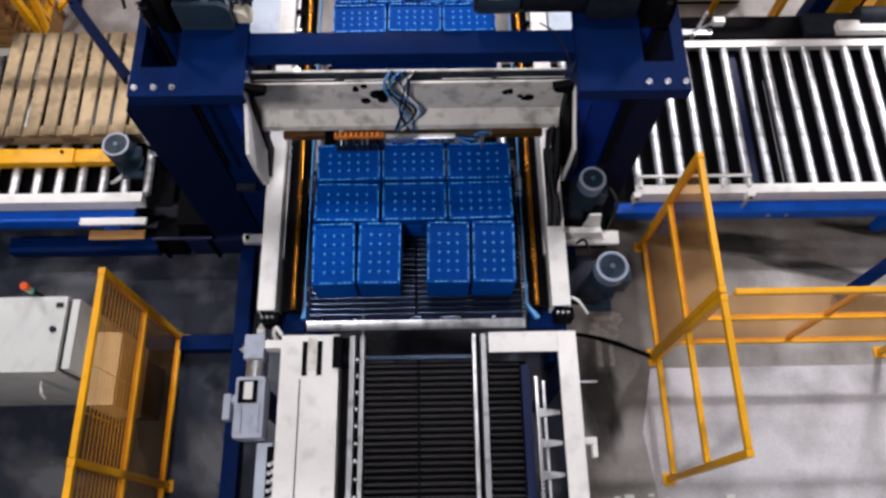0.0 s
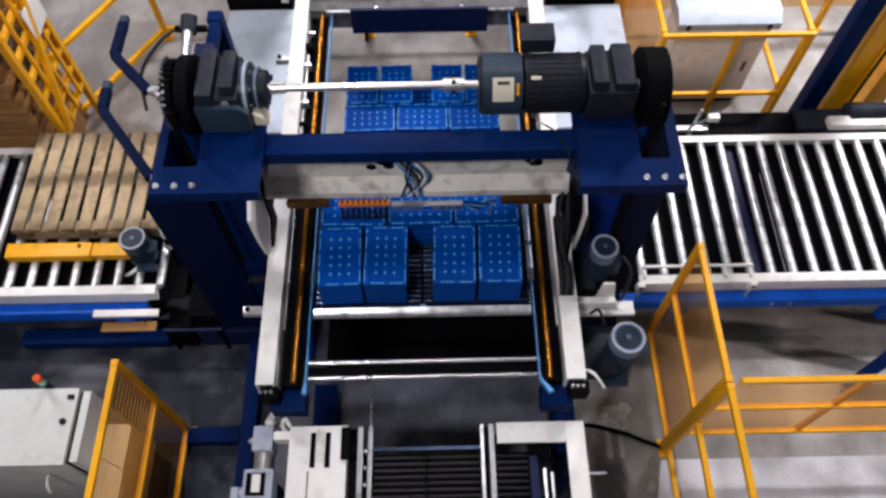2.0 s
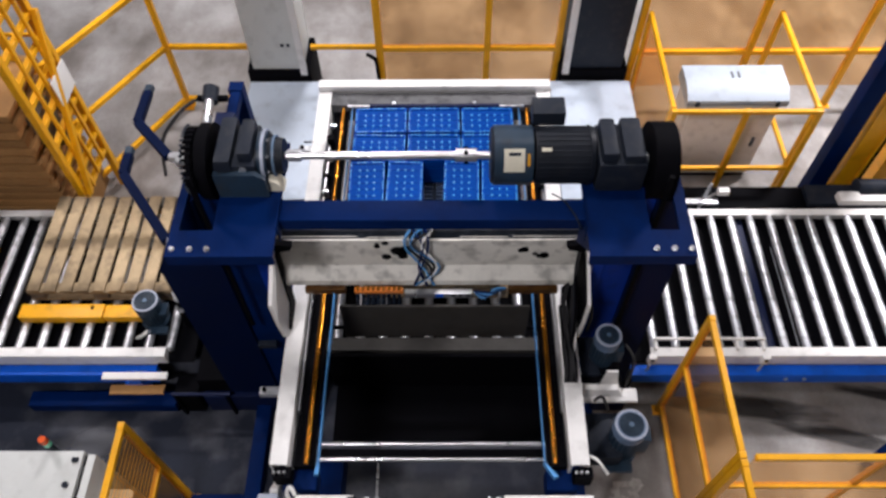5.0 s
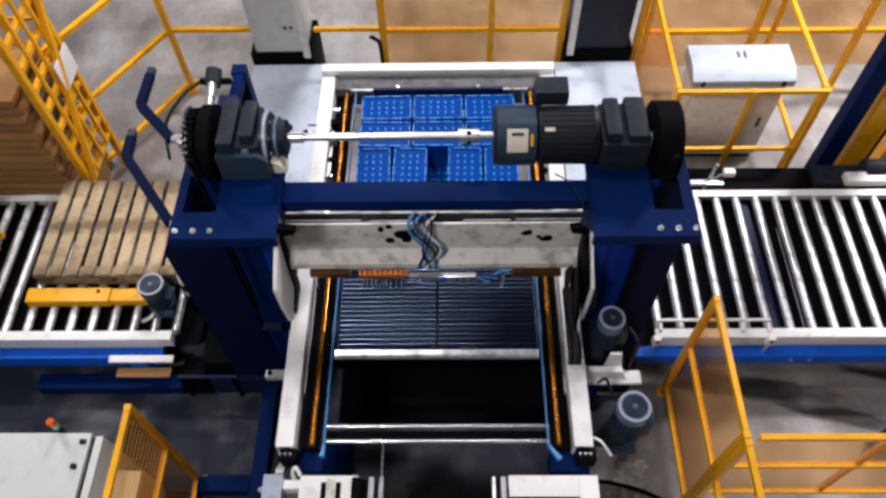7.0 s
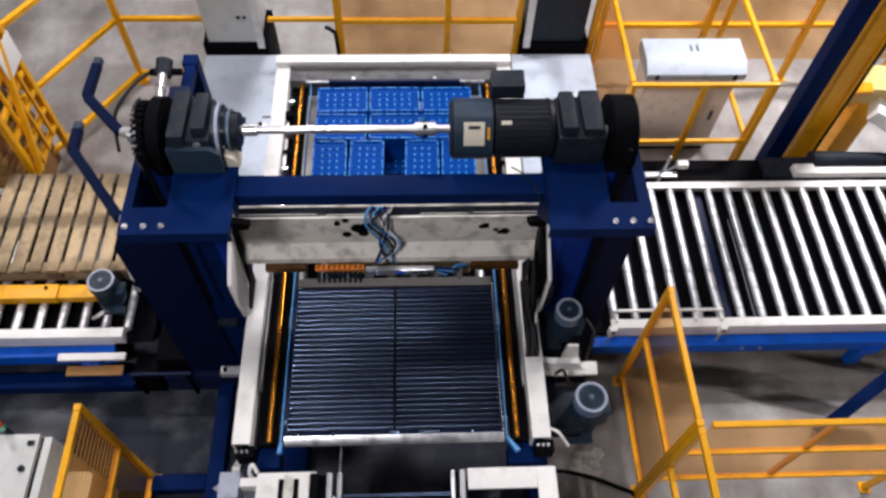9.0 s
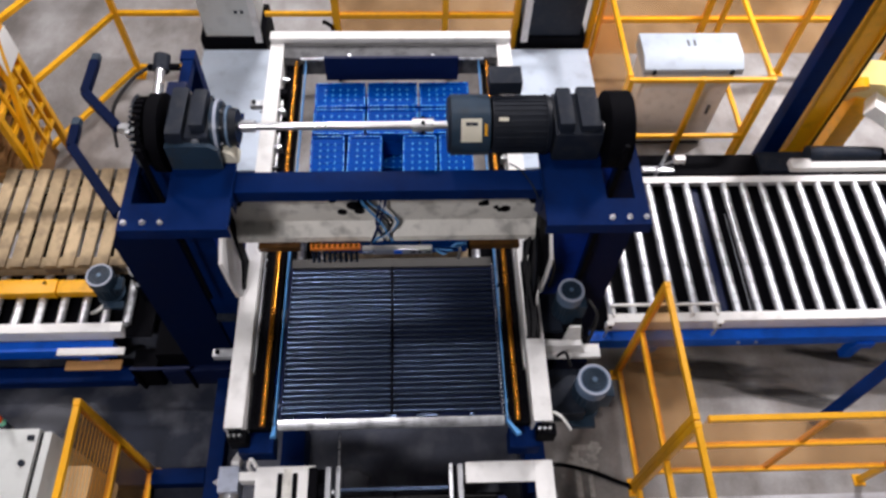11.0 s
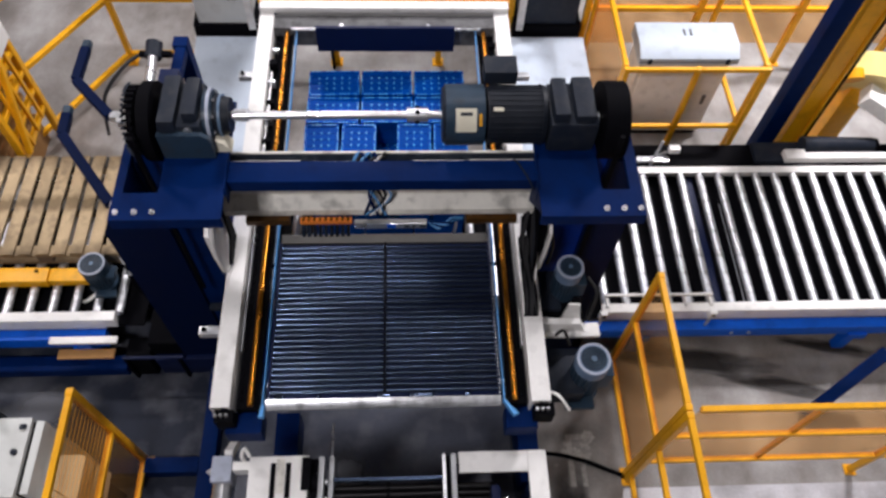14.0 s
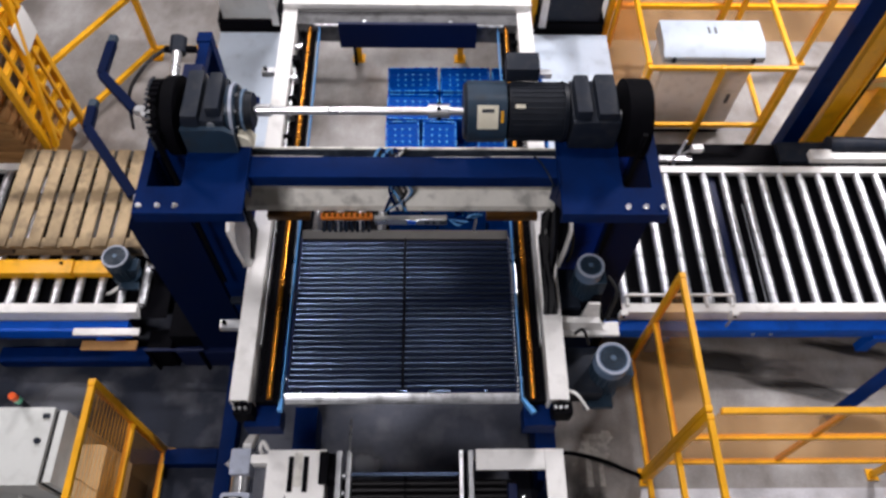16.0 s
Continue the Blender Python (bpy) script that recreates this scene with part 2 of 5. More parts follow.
def amber_sheet():
    """Clear amber-tinted plastic sheet."""
    m = bpy.data.materials.new("amber_clear_sheet")
    m.use_nodes = True
    nt = m.node_tree
    n, l = nt.nodes, nt.links
    n.remove(n["Principled BSDF"])
    tr, gl, mx = n.new("ShaderNodeBsdfTransparent"), n.new("ShaderNodeBsdfGlossy"), n.new("ShaderNodeMixShader")
    haze, mh = n.new("ShaderNodeBsdfTranslucent"), n.new("ShaderNodeMixShader")
    haze.inputs[0].default_value = (1.0, 0.66, 0.34, 1)
    mh.inputs[0].default_value = 0.08
    tr.inputs[0].default_value = (0.97, 0.79, 0.58, 1)
    gl.inputs["Roughness"].default_value = 0.2
    mx.inputs[0].default_value = 0.03
    l.new(tr.outputs[0], mh.inputs[1])
    l.new(haze.outputs[0], mh.inputs[2])
    l.new(mh.outputs[0], mx.inputs[1])
    l.new(gl.outputs[0], mx.inputs[2])
    l.new(mx.outputs[0], n["Material Output"].inputs[0])
    return m


AMBERSHEET = amber_sheet()
CONCRETE = concrete()
SHEENFLOOR = mat("oily_dark_floor", (0.075, 0.083, 0.112), 0.38, spec=0.5, vary=0.5, scale=2.5, dirt=0.6, dirt_color=(0.16, 0.165, 0.19), fine=25, bump=0.1)
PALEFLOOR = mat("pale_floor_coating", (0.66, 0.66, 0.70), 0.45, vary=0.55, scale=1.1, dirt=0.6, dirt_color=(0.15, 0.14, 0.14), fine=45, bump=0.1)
DARKFLOOR = mat("dark_sealed_floor", (0.019, 0.024, 0.040), 0.6, spec=0.2, vary=0.45, scale=1.6, dirt=0.6, dirt_color=(0.14, 0.145, 0.17), fine=25, bump=0.15)


# ---- mesh helpers ----
def box(bm, x0, x1, y0, y1, z0, z1, bevel=0.0):
    g = bmesh.ops.create_cube(bm, size=1)
    for v in g["verts"]:
        v.co = Vector((x0 + (v.co.x + 0.5) * (x1 - x0), y0 + (v.co.y + 0.5) * (y1 - y0), z0 + (v.co.z + 0.5) * (z1 - z0)))
    if bevel:
        es = list({e for v in g["verts"] for e in v.link_edges})
        bmesh.ops.bevel(bm, geom=es, offset=bevel, segments=2, affect="EDGES", profile=0.7)
    return bm


def cyl(bm, p, q, r, r2=None, seg=16):
    p, q = Vector(p), Vector(q)
    m = Matrix.Translation((p + q) / 2) @ (q - p).to_track_quat("Z", "Y").to_matrix().to_4x4()
    bmesh.ops.create_cone(bm, cap_ends=True, segments=seg, radius1=r, radius2=r if r2 is None else r2, depth=(q - p).length, matrix=m)
    return bm


def bar(bm, p, q, w, h=None, bevel=0.004):
    """A square bar between two points."""
    p, q = Vector(p), Vector(q)
    h = h or w
    d = q - p
    m = Matrix.Translation((p + q) / 2) @ d.to_track_quat("Z", "Y").to_matrix().to_4x4()
    g = bmesh.ops.create_cube(bm, size=1, matrix=m @ Matrix.Diagonal((w, h, d.length, 1)))
    if bevel:
        es = list({e for v in g["verts"] for e in v.link_edges})
        bmesh.ops.bevel(bm, geom=es, offset=bevel, segments=1, affect="EDGES")
    return bm


def prism(bm, pts, axis, a, b):
    """A flat plate: the outline pts in the two other axes, from a to b along the axis."""
    def put(u, v, w):
        return {"x": (w, u, v), "y": (u, w, v), "z": (u, v, w)}[axis]
    lo = [bm.verts.new(put(u, v, a)) for u, v in pts]
    hi = [bm.verts.new(put(u, v, b)) for u, v in pts]
    bm.faces.new(lo)
    bm.faces.new(hi[::-1])
    k = len(pts)
    for i in range(k):
        bm.faces.new((lo[i], lo[(i + 1) % k], hi[(i + 1) % k], hi[i]))
    bmesh.ops.recalc_face_normals(bm, faces=bm.faces[:])
    return bm


def hose(bm, pts, r, seg=6, steps=5):
    """A round hose through points (smoothed)."""
    P = [Vector(p) for p in pts]
    line = []
    for i in range(len(P) - 1):
        a, b_, c, d = P[max(i - 1, 0)], P[i], P[i + 1], P[min(i + 2, len(P) - 1)]
        for k in range(steps):
            t = k / steps
            line.append(0.5 * ((2 * b_) + (c - a) * t + (2 * a - 5 * b_ + 4 * c - d) * t * t + (3 * b_ - a - 3 * c + d) * t ** 3))
    line.append(P[-1])
    rings = []
    for i, p in enumerate(line):
        d = (line[min(i + 1, len(line) - 1)] - line[max(i - 1, 0)]).normalized()
        u = d.orthogonal().normalized() if not rings else (prev - d * prev.dot(d)).normalized()
        prev = u
        w = d.cross(u)
        rings.append([bm.verts.new(p + r * (math.cos(a) * u + math.sin(a) * w)) for a in [2 * math.pi * k / seg for k in range(seg)]])
    for a, b_ in zip(rings, rings[1:]):
        for k in range(seg):
            bm.faces.new((a[k], a[(k + 1) % seg], b_[(k + 1) % seg], b_[k]))
    return bm


def B():
    return bmesh.new()


ORIGIN = {}


def thing(name, label, category, at=(0, 0, 0), group="", kind=""):
    ob = new(name)
    ob.empty_display_size = 0.1
    ob.location = at
    ORIGIN[ob] = Vector(at)
    return tagged(ob, label, category, group, kind)


def smooth_by_angle(me, lim=0.7):
    for p in me.polygons:
        p.use_smooth = True
    me.set_sharp_from_angle(angle=lim)


def part(name, bm, material, parent=None, label="", kind=""):
    """One mesh, given in the hall's metres, under its thing or part."""
    me = bpy.data.meshes.new(name)
    o = ORIGIN.get(parent, Vector((0, 0, 0)))
    bmesh.ops.translate(bm, verts=bm.verts[:], vec=-o)
    bm.to_mesh(me)
    bm.free()
    smooth_by_angle(me)
    me.materials.append(material)
    ob = new(name, me)
    ORIGIN[ob] = o.copy()
    if parent is not None:
        ob.parent = parent
    return tagged(ob, label, kind=kind)


def repeat(ob, offset):
    """A further piece on the same mesh, moved by offset."""
    c = new(ob.name.split(".")[0], ob.data)
    c.parent = ob.parent
    c.location = ob.location + Vector(offset)
    ORIGIN[c] = ORIGIN[ob]
    return c


def single(name, bm, material, label, category="", kind="", group=""):
    ob = part(name, bm, material)
    return tagged(ob, label, category, group, kind)

# ---- hall ----
XC = -0.125
single("floor", box(B(), -14, 14, -8, 16, -0.2, 0), CONCRETE, "worn grey concrete hall floor with stains and scuffs", "floor", "structure")
single("floor_strip", prism(B(), [(-9, -6), (1.02, -6), (1.02, 4.35), (-6.8, 4.35), (-6.8, 2.6), (-9, 2.6)], "z", 0.0, 0.004), DARKFLOOR, "dark floor strip with pale scuffs", "floor", "structure")
# lighter than the strip around it: the lit sheen is put into the colour
single("floor_patch", prism(B(), [(-1.35, 0.6), (0.84, 0.6), (0.84, 2.15), (-1.35, 2.15)], "z", 0.004, 0.0065), SHEENFLOOR, "glossy dark floor below the lift, lightened for its sheen, with pale smears", "floor", "structure")
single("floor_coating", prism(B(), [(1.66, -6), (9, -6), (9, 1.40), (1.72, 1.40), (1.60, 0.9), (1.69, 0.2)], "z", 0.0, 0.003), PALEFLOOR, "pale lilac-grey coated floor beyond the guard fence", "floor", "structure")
single("wall_north", box(B(), -14, 14, 16, 16.2, 0, 9.2), WALLPAINT, "plain grey hall wall", "wall", "structure")
single("wall_south", box(B(), -14, 14, -8.2, -8, 0, 9.2), WALLPAINT, "plain grey hall wall", "wall", "structure")
single("wall_west", box(B(), -14.2, -14, -8.2, 16.2, 0, 9.2), WALLPAINT, "plain grey hall wall", "wall", "structure")
single("wall_east", box(B(), 14, 14.2, -8.2, 16.2, 0, 9.2), WALLPAINT, "plain grey hall wall", "wall", "structure")
single("ceiling", box(B(), -14.2, 14.2, -8.2, 16.2, 9.2, 9.4), CEILPAINT, "grey sheet-metal hall roof", "ceiling", "structure")
for lx, ly, lz, w in LAMPS:
    lamp = thing("bay_lamp", "white high-bay hall lamp hanging under the roof", "lamp", (lx, ly, lz), "hall lamps")
    part("housing", box(B(), lx - 0.65, lx + 0.65, ly - 0.3, ly + 0.3, lz - 0.1, lz + 0.1, 0.02), LIGHTGREY, lamp)
    part("diffuser", box(B(), lx - 0.6, lx + 0.6, ly - 0.25, ly + 0.25, lz - 0.13, lz - 0.1), GLOW, lamp)
    part("rod", cyl(B(), (lx, ly, lz + 0.1), (lx, ly, 9.2), 0.012, seg=8), STEEL, lamp)


# ---- lift carriage (moves up and down in the gantry) ----
carriage = thing("lift_carriage", "cream-white elevator carriage frame with brass guide rails, worn and oily", "machine", (XC, 3.0, 1.6))
for sx, xa, xb in ((-1, -1.06, -0.955), (1, 0.69, 0.80)):
    bm = B()
    box(bm, xa, xb, 1.40, 4.53, 1.735, 1.75, 0.003)
    box(bm, xa, xa + 0.012, 1.40, 4.53, 1.55, 1.735)
    box(bm, xb - 0.012, xb, 1.40, 4.53, 1.55, 1.735)
    side = part("side_beam", bm, WHITE, carriage)
    part("end_block", box(B(), xa + 0.02, xb + 0.02, 1.33, 1.40, 1.58, 1.72, 0.01), BLACK, side, "black oily end block")
    for k in range(3):
        part("bolt", cyl(B(), (xa + 0.03 + 0.03 * k, 1.36, 1.72), (xa + 0.03 + 0.03 * k, 1.36, 1.745), 0.009, seg=6), STEEL, side)
bm = B()
box(bm, -1.06, 0.80, 4.45, 4.53, 1.752, 1.80, 0.004)
box(bm, -1.06, 0.80, 4.50, 4.53, 1.50, 1.752)
part("rear_beam", bm, WHITE, carriage)
bm = B()
box(bm, -0.95, 0.69, 4.31, 4.445, 1.56, 1.735)
part("rear_liner", bm, DUSTGREY, carriage)
# front cross channel over the load
bm = B()
box(bm, -1.05, 0.79, 2.50, 2.515, 2.13, 2.44, 0.003)
box(bm, -1.05, 0.79, 2.515, 2.56, 2.13, 2.145)
box(bm, -1.05, 0.79, 2.56, 2.572, 2.13, 2.472, 0.003)
prism(bm, [(2.50, 2.13), (2.50, 2.18), (2.43, 2.11), (2.43, 2.06), (2.44, 2.05)], "x", -1.06, 0.80)
beam = part("cross_channel", bm, WORN_WHITE, carriage, "worn white cross channel with oil stains")
part("channel_lining", box(B(), -1.03, 0.77, 2.518, 2.558, 2.148, 2.36), BLACK, beam, "black lining of the open channel")
part("greasy_face", box(B(), -1.03, 0.77, 2.553, 2.558, 2.361, 2.466), MOTTLED_BLUEGREY, beam, "dark blue-grey inner face")
for xa in (-1.05, 0.775):
    part("end_cap", box(B(), xa, xa + 0.015, 2.515, 2.56, 2.15, 2.44), WHITE, beam)
for xa, s in ((-1.0, 1), (0.74, -1)):
    part("wedge", prism(B(), [(xa - 0.05 * s, 2.47), (xa + 0.07 * s, 2.44), (xa + 0.05 * s, 2.40), (xa - 0.05 * s, 2.38)], "y", 2.455, 2.50), BLACK, beam)
for x0, x1, z in ((-1.0, -0.55, 2.462), (-0.5, -0.22, 2.455), (0.05, 0.33, 2.458), (0.36, 0.74, 2.464)):
    part("worn_edge", box(B(), x0, x1, 2.515, 2.518, z - 0.006, z), WORN_WHITE, beam, "worn pale edge")
rng = random.Random(4)
for x, z, w, h in ((-0.42, 2.40, 0.07, 0.05), (-0.34, 2.31, 0.16, 0.10), (0.42, 2.36, 0.06, 0.05), (0.52, 2.28, 0.09, 0.07)):
    bm = B()
    for k in range(4):
        dx, dz = rng.uniform(-w, w) / 2, rng.uniform(-h, h) / 2
        cyl(bm, (x + dx, 2.4985, z + dz), (x + dx, 2.5008, z + dz), rng.uniform(0.25, 0.5) * h, seg=10)
    part("oil_smear", bm, BLACK, beam)
for s, xa in ((-1, -1.06), (1, 0.79)):
    pl = [(2.52, 2.46), (2.42, 2.42), (2.15, 2.28), (2.16, 2.05), (2.19, 1.82), (2.24, 1.752), (2.44, 1.752), (2.52, 1.80)]
    part("bracket", prism(B(), pl, "x", xa, xa + (0.022 if s < 0 else 0.014)), WHITE, carriage, "white angled side plate")
    xi = -1.037 if s < 0 else 0.776
    lin = [(2.49, 2.40), (2.43, 2.38), (2.415, 2.20), (2.40, 1.90), (2.26, 1.80), (2.28, 1.755), (2.49, 1.755)] if s < 0 else [(2.49, 2.41), (2.43, 2.385), (2.185, 2.25), (2.19, 2.05), (2.215, 1.84), (2.25, 1.72), (2.49, 1.72)]
    # added plate that makes part of the bracket's inner face black
    part("bracket_lining", prism(B(), lin, "x", xi, xi + 0.012), BLACK, carriage, "black plate over part of the inner bracket face")
    part("gusset", box(B(), xa - 0.02 * (s > 0) + 0.005, xa + 0.02, 2.06, 2.52, 1.60, 1.735), BLACK, carriage)
for k in range(4):
    pts = [(0.76, 2.48, 2.36 - 0.03 * k), (0.74, 2.38, 2.26), (0.75, 2.30 - 0.03 * k, 2.08), (0.76, 2.24 - 0.03 * k, 1.80)]
    part("hose", hose(B(), pts, 0.012), (RUBBER, DARKGREY, RUBBER, BLACK)[k], carriage)
rng = random.Random(21)
tray = part("cable_tray", box(B(), 0.70, 0.776, 1.93, 2.44, 1.753, 1.80, 0.01), BLACK, carriage, "black cable tray with hoses")
for k in range(6):
    x = 0.70 + 0.012 * k
    pts = [(x, 2.44, 2.02 + 0.03 * (k % 3)), (x - rng.uniform(0, 0.03), 2.33, 1.95), (x + rng.uniform(-0.01, 0.02), 2.2, 1.84), (x + rng.uniform(-0.01, 0.02), 2.02, 1.815), (x, 1.90, 1.78)]
    part("hose", hose(B(), pts, 0.013), (RUBBER, BLACK, RUBBER)[k % 3], tray)
part("strut", bar(B(), (0.768, 2.22, 1.98), (0.768, 2.10, 1.80), 0.012, 0.02), WHITE, tray, "thin white strut")
# hanging plates and terminal strip below the channel
for xa, xb in ((-0.91, -0.66), (0.36, 0.66)):
    bm = B()
    box(bm, xa, xb, 2.40, 2.46, 2.00, 2.05, 0.004)
    # the plates hang in shade, which is put into a darker brass
    part("brass_plate", bm, SHADEBRASS, carriage, "brass-coloured guide plate")
strip = part("terminal_strip", box(B(), -0.60, -0.30, 2.385, 2.42, 2.03, 2.055, 0.003), ORANGE, carriage, "orange terminal strip")
for k in range(9):
    part("connector", cyl(B(), (-0.58 + k * 0.032, 2.385, 2.025), (-0.58 + k * 0.032, 2.33, 1.985), 0.011, seg=8), DARKSTEEL, strip)
    part("tab", box(B(), -0.587 + k * 0.032, -0.573 + k * 0.032, 2.39, 2.415, 2.056, 2.066), AMBER, strip)
plate = part("valve_block", box(B(), -0.29, 0.13, 2.375, 2.41, 1.995, 2.045, 0.004), STEEL, carriage, "bright steel valve block")
part("blue_sticker", box(B(), -0.10, -0.05, 2.372, 2.375, 2.005, 2.035), BLUE, plate)
for k, w in enumerate((0.03, 0.02, 0.035)):
    part("print_bar", box(B(), 0.0 + k * 0.045, 0.0 + k * 0.045 + w, 2.3725, 2.375, 2.012, 2.028), DARKGREY, plate)
rng = random.Random(9)
for k in range(7):
    x = -0.16 + rng.uniform(-0.05, 0.05)
    pts = [(x, 2.54, 2.40), (x + rng.uniform(-.08, .08), 2.52, 2.52), (x + rng.uniform(-.1, .1), 2.46, 2.44), (x + rng.uniform(-.08, .12), 2.44, 2.25), (x + rng.uniform(-.06, .1), 2.41, 2.09)]
    part("air_hose", hose(B(), pts, 0.008), (SKYBLUE, RUBBER, NAVY, SKYBLUE, WHITE, NAVY, RUBBER)[k], carriage)
for k in range(4):
    pts = [(0.14, 2.40, 2.03), (0.2 + 0.02 * k, 2.37, 2.0 + 0.02 * k), (0.27, 2.40, 2.06 - 0.015 * k), (0.34, 2.43, 2.02)]
    part("air_hose", hose(B(), pts, 0.007), (SKYBLUE, NAVY, SKYBLUE, NAVY)[k], carriage)
part("sensor_rod", bar(B(), (0.30, 2.38, 2.05), (0.29, 2.36, 1.95), 0.014), STEEL, carriage)
# guide rails along both sides
for s, xr, xb, xg in ((-1, -0.855, -0.785, -0.915), (1, 0.605, 0.545, 0.655)):
    part("guide_rod", cyl(B(), (xr, 1.42, 1.70), (xr, 4.30, 1.70), 0.016, seg=14), AMBER, carriage, "brass guide rod")
    part("tie_rod", cyl(B(), (xr + 0.035 * -s, 1.45, 1.675), (xr + 0.035 * -s, 4.30, 1.675), 0.008, seg=10), BLACK, carriage, "black tie rod")
    part("chain_channel", box(B(), min(xg, xr) - 0.025, max(xg, xr) + 0.03, 1.42, 4.36, 1.58, 1.655), BLACK, carriage, "black chain channel")
    bm = B()
    for k in range(58):
        box(bm, xg - 0.006, xg + 0.006, 1.46 + k * 0.05, 1.485 + k * 0.05, 1.656, 1.672)
    part("chain", bm, BLACK, carriage, kind="stuff")
    part("steel_strip", box(B(), xg + 0.02 * s - 0.004, xg + 0.02 * s + 0.004, 1.75, 3.9, 1.66, 1.70), STEEL, carriage)
    bm = B()
    box(bm, xb - 0.003, xb + 0.003, 1.43, 4.30, 1.665, 1.715)
    prism(bm, [(xb - 0.006, 1.43), (xb + 0.006, 1.43), (xb + 0.006 - (0.0 if s < 0 else -0.07), 1.35 if s > 0 else 1.36), (xb - 0.006 - (0.015 if s < 0 else -0.055), 1.34 if s > 0 else 1.36)], "z", 1.66, 1.70)
    part("side_guide", bm, SKYBLUE, carriage, "light blue side guide strip")
    part("corner_shoe", box(B(), (-1.0, 0.56)[s > 0], (-0.80, 0.74)[s > 0], 1.30, 1.42, 1.45, 1.60, 0.008), NAVY, carriage, "navy corner shoe")
for y in (1.49, 1.585):
    part("cross_tube", cyl(B(), (-0.80, y, 1.575), (0.57, y, 1.575), 0.013, seg=12), STEEL, carriage, "bright steel cross tube")
part("front_apron", box(B(), -0.80, 0.57, 1.515, 1.56, 1.535, 1.56), BLACK, carriage)
apron = part("rear_apron", box(B(), -0.81, 0.575, 2.705, 2.72, 0.845, 1.31, 0.003), GRIME_SHADE, carriage, "dull grey hanging apron plate")
for x in (-0.99, 0.74):
    part("hanger", box(B(), x - 0.015, x + 0.015, 2.72, 2.74, 0.90, 1.55), BLACK, apron)
part("hanger", box(B(), -1.005, 0.755, 2.7205, 2.735, 0.93, 0.97), BLACK, apron)
# rear stop bar with struts
stop = part("stop_bar", box(B(), -0.63, 0.38, 4.185, 4.21, 1.62, 1.85, 0.004), DARKBLUE, carriage, "dark blue rear stop bar")
for x in (-0.47, -0.12, 0.22):
    part("strut", bar(B(), (x, 4.21, 1.78), (x, 4.33, 1.70), 0.02), BLACK, stop)
part("rear_rail", cyl(B(), (-0.82, 4.285, 1.745), (0.58, 4.285, 1.745), 0.011, seg=10), ZINC, carriage)
for x in (-0.45, 0.19):
    part("rail_clip", box(B(), x - 0.012, x + 0.012, 4.27, 4.32, 1.737, 1.765), ZINC, carriage)
rng = random.Random(12)
for k in range(9):
    y = 2.75 + 0.17 * k
    part("roller_bracket", box(B(), -0.965, -0.90, y, y + rng.uniform(0.02, 0.05), 1.67, rng.uniform(1.69, 1.74), 0.004), (STEEL, BLACK)[k % 2], carriage)
    part("roller_bracket", box(B(), 0.645, 0.70, y + 0.05, y + 0.05 + rng.uniform(0.02, 0.05), 1.67, rng.uniform(1.69, 1.74), 0.004), (BLACK, STEEL)[k % 2], carriage)
for x0, y in ((-1.22, 1.90), (-1.20, 3.95)):
    lat = part("latch", box(B(), x0, x0 + 0.16, y, y + 0.055, 1.55, 1.60, 0.006), ZINC, carriage, "zinc end stop")
    part("pin", cyl(B(), (x0 + 0.03, y + 0.028, 1.60), (x0 + 0.03, y + 0.028, 1.62), 0.014, seg=8), BLACK, lat)
lat = part("latch", box(B(), 0.80, 0.94, 3.95, 4.0, 1.55, 1.60, 0.006), ZINC, carriage, "zinc end stop")


